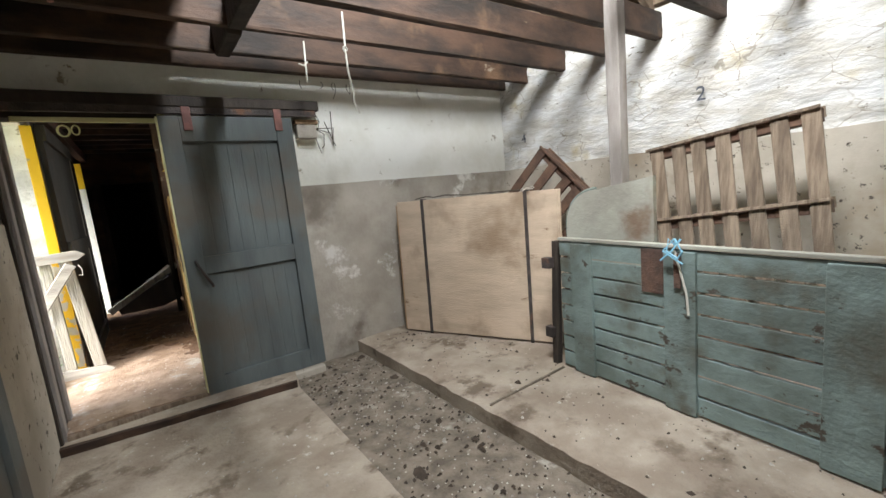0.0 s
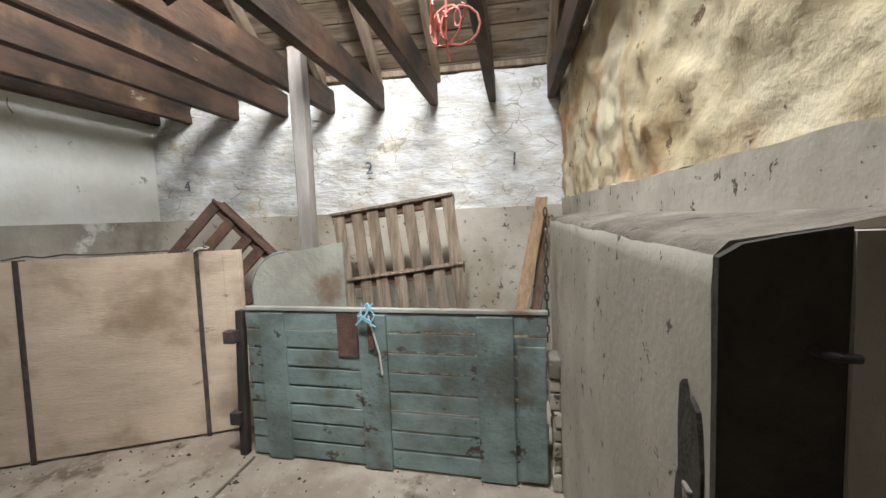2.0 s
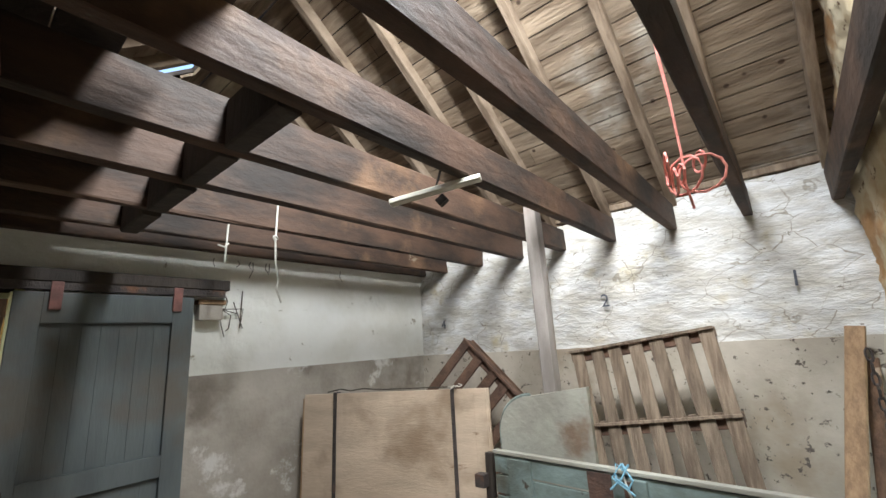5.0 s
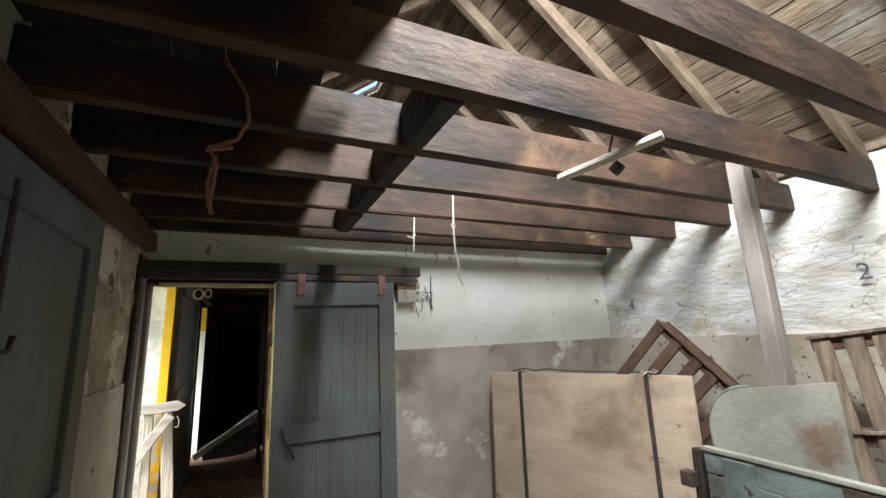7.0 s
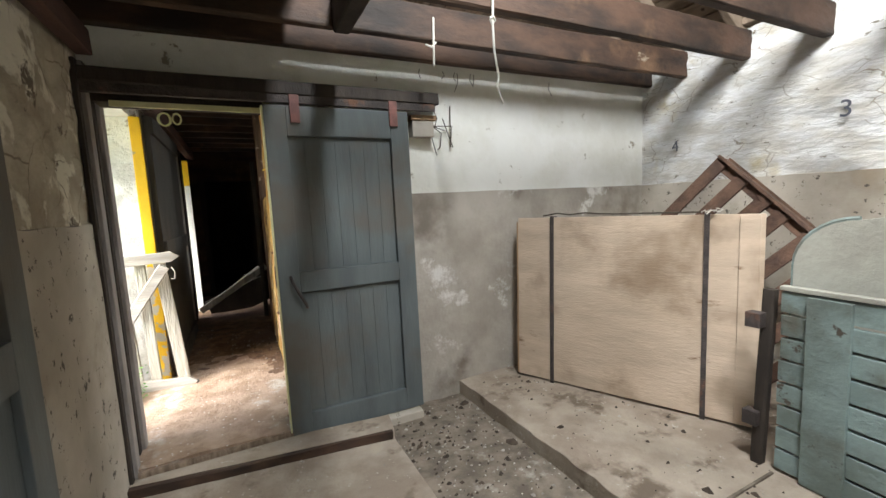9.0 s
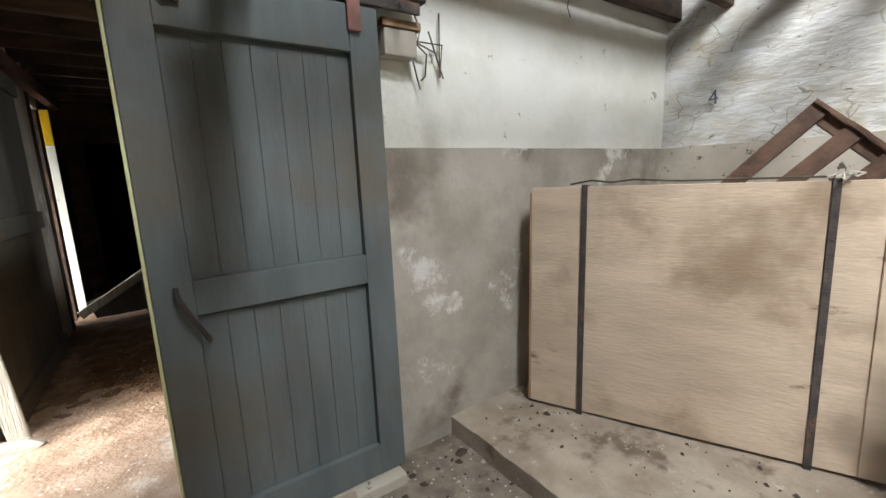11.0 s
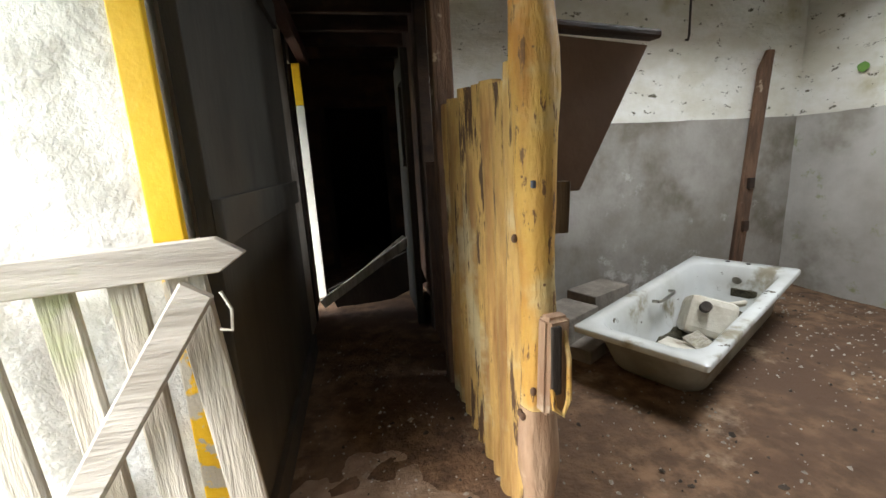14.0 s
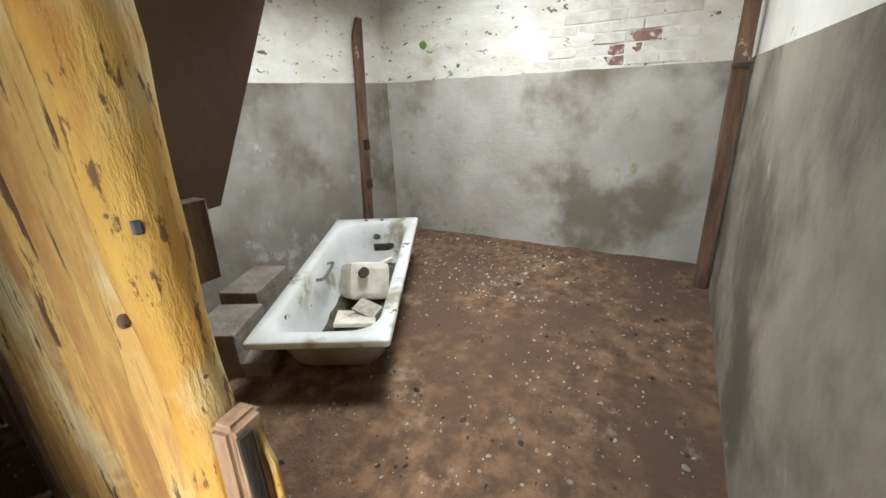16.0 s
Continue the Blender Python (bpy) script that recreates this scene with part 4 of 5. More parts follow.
def slatted(name, label, material, m, width, height, slats, rails, slat_w, thick=0.018):
    """A pallet upright in its own x-z plane."""
    p = thing(name, label, "pallet")
    rg = random.Random(len(label))
    for k in range(slats):
        x = (width - slat_w) * k / (slats - 1)
        x += rg.uniform(-0.012, 0.012)
        bm = box(x, x + slat_w, -thick, 0, 0, height + rg.uniform(-0.015, 0.01), 0.003, m @ pose(0, 0, 0, 0, rg.uniform(-0.8, 0.8), 0))
        part("slat", bm, material, p)
    for z in rails:
        # dark rail colour stands for the shadow between pale slats
        part("rail", box(-0.01, width + 0.01, 0.0005, 0.085, z - 0.075, z, 0.004, m), M_PALLET_DARK, p)
        part("rail_front", box(-0.015, width + 0.015, 0.0855, 0.104, z - 0.05, z + 0.012, 0.003, m), material, p)
        part("cap_board", box(-0.02, width + 0.02, -thick - 0.019, -thick - 0.0005, z - 0.012, z + 0.006, 0.002, m), material, p)
    return p


# pale pallet leaning on the stone wall
slatted("pallet", "grey-brown slatted pallet leaning against the wall", M_PALLET, along((2.90, 1.365, 0.10), (2.90, 0.455, 0.215)) @ pose(0, 0, 0, -4.5), 0.91, 1.46, 7, (1.46, 0.96, 0.12), 0.085)
# dark pallet tilted behind the plywood
slatted("pallet", "dark brown slatted pallet tilted behind the plywood panel", M_PALLET_DARK, Matrix.Translation((2.95, 2.46, 1.685)) @ along((0, 0, 0), (0.08, -1.0, 0.0)) @ pose(0, 0, 0, -10) @ pose(0, 0, 0, 0, 43, 0) @ pose(0, 0, -1.02), 1.24, 1.02, 8, (1.02, 0.10), 0.085)


def green_gate():
    g = thing("stall_gate", "blue-green painted plank stall gate with flaking paint", "gate")
    m = along((2.255, 1.785, 0.115), (2.125, 0.045, 0.115))
    L, n = 1.735, 8
    H = 0.885
    rg = random.Random(3)
    for k in range(n):
        z0, z1 = H * k / n, H * (k + 1) / n - 0.006
        part("plank", box(rg.uniform(0, 0.008), L - rg.uniform(0, 0.012), -0.022, 0, z0 + 0.008, z1, 0.003, m), M_GREEN, g)
    for x, w in ((0.115, 0.155), (0.735, 0.16), (1.385, 0.185)):
        part("batten", box(x, x + w, -0.046, -0.0225, 0.0, H - 0.012, 0.004, m), M_GREEN, g)
    part("end_board", box(L - 0.145, L - 0.01, -0.036, -0.0225, 0.02, H - 0.16, 0.004, m), M_GREEN, g)
    part("top_strip", box(0.0, L, -0.03, 0.012, H, H + 0.02, 0.004, m), M_PALE_GREEN, g)
    part("latch_plate", box(0.60, 0.725, -0.030, -0.0225, H - 0.255, H - 0.01, 0.003, m), M_RUST, g, "rusty brown latch plate")
    part("staple", box(0.795, 0.83, -0.058, -0.0465, H - 0.20, H - 0.02, 0.003, m), M_RUST, g)
    for k in range(4):
        a = m @ Vector((0.80, -0.05, H + 0.025))
        part("twine", tube([a, a + Vector((0, 0.03 * math.cos(k * 1.6), 0.03)), a + Vector((-0.03, 0.05 * math.cos(k * 1.9 + 1), -0.03)), a + Vector((-0.035, 0.06 * math.cos(k * 2.3 + 2), -0.06 - 0.01 * k))], 0.005, 5), M_BLUE, g, "pale blue twine knot")
    a = m @ Vector((0.80, -0.055, H))
    part("twine_tail", tube([a, a + Vector((-0.01, -0.03, -0.10)), a + Vector((-0.01, -0.06, -0.22)), a + Vector((-0.012, -0.07, -0.33))], 0.006, 5), M_STRING, g)


green_gate()
g = thing("gate_post", "dark thin gate post with iron hinges", "post")
part("post", stick((2.245, 1.86, 0.10), (2.29, 1.85, 0.985), 0.05, 0.05, cuts=6), M_BLACK_WOOD, g)
for z in (0.30, 0.80):
    part("hinge", box(2.20, 2.26, 1.85, 1.918, z, z + 0.075, 0.006), M_IRON, g)
# round-cornered panel behind the gate
bm = bmesh.new()
prof = [(1.78, 0.11), (1.78, 1.08)] + [(1.56 + 0.22 * math.cos(a), 1.10 + 0.22 * math.sin(a)) for a in [math.pi / 2 * k / 8 for k in range(9)]] + [(1.20, 1.375), (1.20, 0.11)]
f0 = [bm.verts.new((2.325 + (1.78 - y) * 0.05, y, z)) for y, z in prof]
f1 = [bm.verts.new((2.362 + (1.78 - y) * 0.05, y, z)) for y, z in prof]
bm.faces.new(f0)
bm.faces.new(f1[::-1])
for i in range(len(prof)):
    bm.faces.new((f0[i], f1[i], f1[(i + 1) % len(prof)], f0[(i + 1) % len(prof)]))
bmesh.ops.recalc_face_normals(bm, faces=bm.faces[:])
rp = thing("round_cornered_panel", "pale grey-green panel with one rounded corner and rust stain", "panel")
part("board", bm, M_PALE_GREEN, rp)
edge = [(2.343 + (1.78 - y) * 0.05, y + 0.004, z + 0.004) for y, z in prof[:11]]
part("edging", tube(edge, 0.013, 6), M_GREEN, rp, "blue-green edging strip")
structure("post", stick((2.46, 1.46, 0.10), (2.44, 1.45, 2.53), 0.085, 0.085, cuts=10), M_GREY_POST, "grey painted timber post holding a beam", "post")
# boards leaning in the corner by the low wall
for nm, p, q, wd in (("leaning_plank", (2.62, 0.33, 0.115), (3.38, -0.02, 1.61), 0.10), ("leaning_plank", (2.75, 0.17, 0.115), (3.40, -0.05, 1.43), 0.09)):
    t = thing(nm, "warm brown plank leaning in the stall corner", "plank")
    part("board", stick(p, q, 0.09 if wd > 0.09 else 0.07, 0.025, 8), M_PLANK if wd > 0.09 else M_POST, t)
ch = thing("chain", "dark rusty chain hanging in the corner", "chain")
for k in range(16):
    z = 1.5 - 0.05 * k
    ring = [(2.56 + (0.011 * math.cos(a) if k % 2 else 0), 0.02 + (0 if k % 2 else 0.011 * math.cos(a)), z + 0.03 * math.sin(a)) for a in [6.2832 * i / 9 for i in range(10)]]
    part("link", tube(ring, 0.005, 5), M_IRON, ch)

# strip lamp, strings and cords under the beams
t = thing("strip_lamp", "dusty white strip light hanging from a beam", "lamp")
part("batten", stick((1.285, 1.60, 2.335), (1.49, 1.21, 2.40), 0.05, 0.028, cuts=3, wobble=0.001), M_TUBE, t)
part("holder", stick((1.40, 1.39, 2.33), (1.41, 1.37, 2.30), 0.04, 0.05, cuts=2), M_BLACK_WOOD, t)
part("cord", tube([(1.39, 1.40, 2.38), (1.385, 1.36, 2.46), (1.39, 1.32, 2.55)], 0.006, 5), M_IRON, t)


def hanging(name, label, points, r, material, extra=()):
    t = thing(name, label, "string")
    part("strand", tube(points, r, 5), material, t)
    for e in extra:
        part("strand", tube(e, r, 5), material, t)


hanging("hanging_string", "pale string knotted over a beam", [(1.245, 2.60, 2.60), (1.238, 2.60, 2.40), (1.235, 2.60, 2.37), (1.24, 2.60, 2.22), (1.262, 2.60, 2.10), (1.25, 2.60, 2.05), (1.285, 2.60, 1.97)], 0.006, M_STRING, [[(1.22, 2.60, 2.38), (1.235, 2.59, 2.385), (1.25, 2.60, 2.37), (1.235, 2.605, 2.355), (1.222, 2.60, 2.375)]])
hanging("hanging_string", "pale string hanging from a beam", [(1.15, 3.09, 2.57), (1.143, 3.09, 2.42), (1.138, 3.09, 2.29)], 0.006, M_STRING, [[(1.09, 3.09, 2.41), (1.13, 3.09, 2.40), (1.16, 3.09, 2.43)]])
hanging("cord_loop", "faded pink cord looped over a dark beam", [(-0.10, 1.69, 2.64), (-0.03, 1.69, 2.52), (-0.015, 1.69, 2.42), (-0.05, 1.69, 2.34), (-0.13, 1.69, 2.30), (-0.105, 1.69, 2.24), (-0.12, 1.69, 2.09)], 0.008, M_PINK_OLD, [[(-0.14, 1.69, 2.29), (-0.06, 1.685, 2.31)], [(-0.11, 1.685, 2.27), (-0.13, 1.69, 2.17), (-0.11, 1.69, 2.07)]])
rg = random.Random(12)
loops = []
for k in range(6):
    a, w1, h1 = rg.uniform(0, 3.14), rg.uniform(0.012, 0.06), rg.uniform(0.05, 0.17)
    c = Vector((1.56 + rg.uniform(-0.03, 0.03), 0.42 + rg.uniform(-0.05, 0.05), 2.20 + rg.uniform(-0.03, 0.03)))
    loops.append([c + Vector((math.cos(a) * w1 * math.sin(2 * u) * 1.3, math.sin(a) * w1 * math.sin(2 * u) * 1.6, 0.03 - h1 * math.sin(u) ** 2)) for u in [3.1416 * i / 12 for i in range(13)]])
hanging("twine_bundle", "bundle of bright pink baler twine hung from a beam", [(1.50, 0.42, 2.95), (1.52, 0.425, 2.62), (1.545, 0.42, 2.45), (1.56, 0.42, 2.28), (1.56, 0.42, 2.20)], 0.0045, M_PINK, loops + [[(1.47, 0.43, 2.9), (1.55, 0.42, 2.5), (1.56, 0.42, 2.23)], [(1.56, 0.42, 2.22), (1.555, 0.425, 2.14), (1.56, 0.415, 2.05)]])

# ---- the gate outside, in front of the pillar ----
def field_gate():
    g = thing("field_gate", "weathered silver-grey wooden gate standing open", "gate")
    y = 4.60

    def pointed(x0, x1, z0, z1, zs, yy, th, nm):
        bm = bmesh.new()
        h = (z1 - z0)
        pr = [(x0, z0), (x1 - 0.06, z0 + zs), (x1, z0 + h / 2 + zs), (x1 - 0.06, z1 + zs), (x0, z1)]
        a = [bm.verts.new((x, yy, z)) for x, z in pr]
        b = [bm.verts.new((x, yy + th, z)) for x, z in pr]
        bm.faces.new(a)
        bm.faces.new(b[::-1])
        for i in range(5):
            bm.faces.new((a[i], b[i], b[(i + 1) % 5], a[(i + 1) % 5]))
        bmesh.ops.bevel(bm, geom=bm.edges[:], offset=0.003, segments=1, affect="EDGES")
        bmesh.ops.recalc_face_normals(bm, faces=bm.faces[:])
        part(nm, bm, M_GREY_RAIL, g)
    pointed(-1.32, -0.43, 1.095, 1.175, 0.035, y - 0.030, 0.028, "top_rail")
    pointed(-1.06, -0.40, 0.16, 0.245, -0.055, y - 0.030, 0.028, "bottom_rail")
    for x0, x1, w1 in ((-1.13, -1.06, 0.07), (-1.02, -0.965, 0.075), (-0.84, -0.80, 0.075), (-0.70, -0.68, 0.07), (-0.575, -0.495, 0.085)):
        part("pale", stick((x0, y + 0.012, 1.15), (x1, y + 0.012, 0.16), w1, 0.024, cuts=6, wobble=0.003), M_GREY_WOOD, g)
    part("brace", stick((-0.535, y - 0.043, 1.10), (-1.17, y - 0.043, 0.17), 0.024, 0.075, cuts=6, wobble=0.003), M_GREY_RAIL, g)
    part("wire_hook", tube([(-0.49, y - 0.04, 1.09), (-0.47, y - 0.05, 1.05), (-0.475, y - 0.05, 1.00), (-0.50, y - 0.05, 1.005)], 0.004, 5), M_STRING, g)


field_gate()
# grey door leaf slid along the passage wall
d = thing("passage_door", "grey sliding door along the passage wall, gloom in its colour", "door")
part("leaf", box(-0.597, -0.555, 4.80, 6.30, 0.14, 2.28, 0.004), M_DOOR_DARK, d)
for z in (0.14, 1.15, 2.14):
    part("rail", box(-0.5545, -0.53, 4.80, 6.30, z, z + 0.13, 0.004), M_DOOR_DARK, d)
structure("passage_rail", stick((-0.55, 4.75, 2.36), (-0.55, 8.0, 2.36), 0.08, 0.12, cuts=8), M_RED_WOOD, "dark rail over the passage door", "beam")
structure("far_jamb_post", stick((-0.615, 6.98, 0.1), (-0.615, 6.98, 2.40), 0.06, 0.07, cuts=6), M_BLACK_WOOD, "dark timber jamb", "post")
gl = thing("fallen_gate", "pale broken batten across dark junk", "plank")
part("batten", stick((-0.56, 7.15, 0.19), (0.30, 7.25, 0.70), 0.02, 0.085, cuts=4), M_GREY_WOOD, gl)
part("batten", stick((-0.30, 7.19, 0.36), (0.20, 7.28, 0.70), 0.02, 0.035, cuts=4), M_GREY_WOOD, gl)
part("panel", stick((-0.45, 7.26, 0.12), (0.34, 7.36, 0.40), 0.03, 0.36, cuts=4), M_BLACK_WOOD, gl)

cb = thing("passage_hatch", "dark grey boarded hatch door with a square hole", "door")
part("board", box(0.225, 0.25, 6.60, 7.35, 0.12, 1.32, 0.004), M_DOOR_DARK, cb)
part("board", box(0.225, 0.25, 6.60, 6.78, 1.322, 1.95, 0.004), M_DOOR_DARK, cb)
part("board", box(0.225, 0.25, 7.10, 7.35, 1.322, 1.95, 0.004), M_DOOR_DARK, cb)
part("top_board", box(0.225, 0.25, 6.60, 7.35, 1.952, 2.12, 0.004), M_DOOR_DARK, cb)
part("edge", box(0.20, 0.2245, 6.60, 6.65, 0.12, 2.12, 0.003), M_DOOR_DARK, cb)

# ---- partition of log and slabs ----
lg = thing("log_post", "peeled yellow log post with knots and bark scars", "post")
pts, rad = [], []
for k in range(25):
    z = 0.11 + 2.4 * k / 24
    lean = 0.015 * math.sin(z * 2.0)
    pts.append((0.300 + lean * 0.6 + 0.004 * math.sin(z * 9), 4.655 + 0.005 * math.cos(z * 7), z))
    rad.append(0.056 + 0.006 * math.sin(z * 5.3) + 0.003 * math.sin(z * 17) - (0.010 if z < 0.35 else 0))
for nm, lo, hi, ml in (("hewn_foot", 0, 6, M_FOOT), ("trunk", 5, 25, M_LOG)):
    bm = tube(pts[lo:hi], rad[lo:hi], 28)
    for v in bm.verts:
        n = noise.noise(Vector((v.co.x * 25, v.co.y * 25, v.co.z * 3)))
        v.co.x += 0.006 * n
        v.co.y += 0.006 * noise.noise(Vector((v.co.x * 25 + 7, v.co.y * 25, v.co.z * 3)))
    part(nm, bm, ml, lg, smooth=True)
rg = random.Random(4)
for k in range(8):
    a, z = rg.uniform(2.6, 6.6), rg.uniform(0.4, 2.2)
    bm = bmesh.new()
    bmesh.ops.create_uvsphere(bm, u_segments=8, v_segments=5, radius=0.010)
    bmesh.ops.transform(bm, matrix=Matrix.Translation((0.300 + 0.054 * math.cos(a), 4.655 + 0.054 * math.sin(a), z)) @ Matrix.Diagonal((1, 1, 1.3, 1)), verts=bm.verts)
    part("knot", bm, M_POST, lg, smooth=True)
part("yellow_band", tube([(0.300 + 0.066 * math.cos(a), 4.655 + 0.066 * math.sin(a), 1.845 + 0.012 * math.cos(a)) for a in [6.2832 * k / 20 for k in range(21)]], 0.007, 6), M_YELLOW, lg, "yellow cord tied round the log")
bm = bmesh.new()
bmesh.ops.create_cube(bm, size=1.0)
bmesh.ops.transform(bm, matrix=pose(0.318, 4.577, 0.775, 0, 2, 10) @ Matrix.Diagonal((0.078, 0.055, 0.29, 1)), verts=bm.verts)
bmesh.ops.bevel(bm, geom=bm.edges[:], offset=0.012, segments=3, affect="EDGES")
part("cleat", bm, M_FOOT, lg, "dark worn wooden cleat")
part("cleat_face", box(0.297, 0.327, 4.538, 4.5505, 0.70, 0.90, 0.006), M_BLACK_WOOD, lg)
part("strap_loop", tube([(0.342, 4.56, 0.88), (0.350, 4.545, 0.80), (0.348, 4.54, 0.68), (0.330, 4.54, 0.635), (0.305, 4.54, 0.66), (0.30, 4.545, 0.72)], 0.008, 6), M_LOG, lg)
part("blue_mark", box(0.268, 0.280, 4.592, 4.604, 1.265, 1.285, 0.003), M_INK, lg)

pn = thing("slab_partition", "partition of rough sawn yellow slab boards", "partition")
y = 4.70
rg = random.Random(6)
k = 0
while y < 5.64:
    wd = rg.uniform(0.085, 0.125)
    top = 1.585 + 0.03 * rg.uniform(-1, 1) + (0.02 if y > 5.2 else 0)
    bm = bmesh.new()
    rings = []
    for i in range(15):
        z = 0.10 + (top - 0.10) * i / 14
        ring = []
        for q in range(7):
            u = q / 6
            yy = y + wd * u + 0.006 * noise.noise(Vector((u * 3, z * 3, k * 3.3)))
            ring.append(bm.verts.new((0.285 - 0.028 * math.sin(math.pi * u) - 0.010 * noise.noise(Vector((u * 5, z * 4, k * 1.7))), yy, z)))
        ring += [bm.verts.new((0.315, y + wd, z)), bm.verts.new((0.315, y, z))]
        rings.append(ring)
    for a, b in zip(rings, rings[1:]):
        for q in range(9):
            bm.faces.new((a[q], a[(q + 1) % 9], b[(q + 1) % 9], b[q]))
    bm.faces.new(rings[0])
    bm.faces.new(rings[-1][::-1])
    bmesh.ops.recalc_face_normals(bm, faces=bm.faces[:])
    part("slab", bm, M_SLAB, pn)
    y += wd + 0.004
    k += 1
structure("passage_post", stick((0.29, 5.72, 0.10), (0.29, 5.72, 2.50), 0.10, 0.10, cuts=8), M_POST, "rough brown post at the end of the partition", "post")
structure("passage_post_far", stick((0.33, 6.50, 0.10), (0.33, 6.50, 2.50), 0.08, 0.09, cuts=8), M_BEAM, "dark post in the passage", "post")
structure("passage_board", box(0.30, 0.325, 5.80, 6.42, 0.12, 1.35, 0.004), M_PALLET_DARK, "dark boards closing the passage side", "board")

h = thing("hay_hopper", "brown hardboard panel with a tapered edge and ledge", "panel")
bm = bmesh.new()
pr = [(0.355, 1.675), (0.745, 1.66), (0.50, 1.235), (0.355, 1.235)]
a = [bm.verts.new((x, 4.74 + (x - 0.355) * 0.16, z)) for x, z in pr]
b = [bm.verts.new((x, 4.752 + (x - 0.355) * 0.16, z)) for x, z in pr]
bm.faces.new(a)
bm.faces.new(b[::-1])
for i in range(4):
    bm.faces.new((a[i], b[i], b[(i + 1) % 4], a[(i + 1) % 4]))
bmesh.ops.recalc_face_normals(bm, faces=bm.faces[:])
part("panel", bm, M_BROWN_PANEL, h)
part("ledge", stick((0.35, 4.735, 1.695), (0.765, 4.80, 1.685), 0.055, 0.022, cuts=3), M_BEAM, h)
part("bracket", stick((0.405, 4.72, 1.12), (0.41, 4.72, 1.27), 0.05, 0.045, cuts=3), M_PALLET, h)

# ---- the bath ----
def bath():
    tub = thing("bathtub", "old white enamel bathtub, dirty, tilted on concrete blocks", "bathtub")
    m = along((1.25, 4.975, 0.405), (2.75, 5.77, 0.485))
    L, W = 1.70, 0.675

    def loop(x0, x1, y0, y1, r, n=7):
        out = []
        for cx, cy, a0 in ((x1 - r, y1 - r, 0), (x0 + r, y1 - r, 90), (x0 + r, y0 + r, 180), (x1 - r, y0 + r, 270)):
            for i in range(n):
                a = radians(a0 + 90 * i / (n - 1))
                out.append((cx + r * math.cos(a), cy + r * math.sin(a)))
        return out
    inner = [(loop(0.0, L, 0, W, 0.02), -0.028), (loop(0.0, L, 0, W, 0.02), 0.0), (loop(0.006, L - 0.006, 0.006, W - 0.006, 0.02), 0.006), (loop(0.085, L - 0.095, 0.065, W - 0.065, 0.14), 0.004), (loop(0.10, L - 0.11, 0.078, W - 0.078, 0.14), -0.012),
             (loop(0.15, L - 0.13, 0.10, W - 0.10, 0.14), -0.12), (loop(0.22, L - 0.15, 0.12, W - 0.12, 0.13), -0.26), (loop(0.30, L - 0.19, 0.16, W - 0.16, 0.10), -0.325)]
    bm = bmesh.new()
    rings = [[bm.verts.new((x, y, z)) for x, y in pts] for pts, z in inner]
    n = len(rings[0])
    for a, b in zip(rings, rings[1:]):
        for i in range(n):
            bm.faces.new((a[i], a[(i + 1) % n], b[(i + 1) % n], b[i]))
    bm.faces.new(rings[-1])
    bmesh.ops.transform(bm, matrix=m, verts=bm.verts)
    bmesh.ops.recalc_face_normals(bm, faces=bm.faces[:])
    for f in bm.faces:
        f.normal_flip() if f.normal.z < -0.2 and f.calc_center_median().z > 0.3 else None
    part("basin", bm, M_ENAMEL, tub, "white enamel basin, stained and grimy", True)
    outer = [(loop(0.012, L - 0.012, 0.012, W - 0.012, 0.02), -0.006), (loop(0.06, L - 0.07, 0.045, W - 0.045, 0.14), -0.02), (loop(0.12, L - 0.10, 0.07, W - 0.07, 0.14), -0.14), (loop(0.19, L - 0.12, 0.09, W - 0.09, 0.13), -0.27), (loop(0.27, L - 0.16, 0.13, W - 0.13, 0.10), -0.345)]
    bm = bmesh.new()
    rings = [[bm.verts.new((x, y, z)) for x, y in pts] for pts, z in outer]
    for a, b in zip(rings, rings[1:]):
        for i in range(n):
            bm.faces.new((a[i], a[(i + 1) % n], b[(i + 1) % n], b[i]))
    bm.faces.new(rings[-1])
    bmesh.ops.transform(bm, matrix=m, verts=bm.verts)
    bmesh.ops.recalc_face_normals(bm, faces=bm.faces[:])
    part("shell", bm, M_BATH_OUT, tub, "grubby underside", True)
    for y in (W - 0.105,):
        part("grip", tube([m @ Vector(p) for p in ((0.72, y - 0.012, -0.05), (0.72, y - 0.05, -0.045), (0.75, y - 0.06, -0.045), (0.93, y - 0.06, -0.045), (0.96, y - 0.05, -0.045), (0.96, y - 0.012, -0.05))], 0.011, 8), M_CHROME, tub, "chrome grab handle", True)
    # black discs on the rim stand for the shade in two tap holes
    for x in (0.29, 0.42):
        bm = tube([m @ Vector((L - 0.045, x, 0.002)), m @ Vector((L - 0.045, x, 0.009))], 0.016, 12)
        part("tap_hole", bm, M_BLACK_WOOD, tub)
    part("overflow", tube([m @ Vector((L - 0.128, 0.33, -0.10)), m @ Vector((L - 0.140, 0.33, -0.103))], 0.03, 14), M_CHROME, tub)
    for x in (0.42, 1.40):
        for yy in (0.18, 0.50):
            top = m @ Vector((x, yy, -0.33))
            part("foot", tube([top, (top.x, top.y, 0.11)], 0.014, 8), M_IRON, tub)
    # what lies in it
    c = thing("plastic_canister", "dirty white plastic canister lying in the bath", "canister")
    mm = m @ pose(0.98, 0.33, -0.19, 14, 24, 28)
    part("body", box(-0.19, 0.19, -0.135, 0.135, -0.13, 0.115, 0.045, mm), M_DIRTY_WHITE, c)
    part("label", box(-0.045, 0.045, -0.10, 0.07, 0.1155, 0.119, 0.001, mm), M_BEAM, c, "brown torn label")
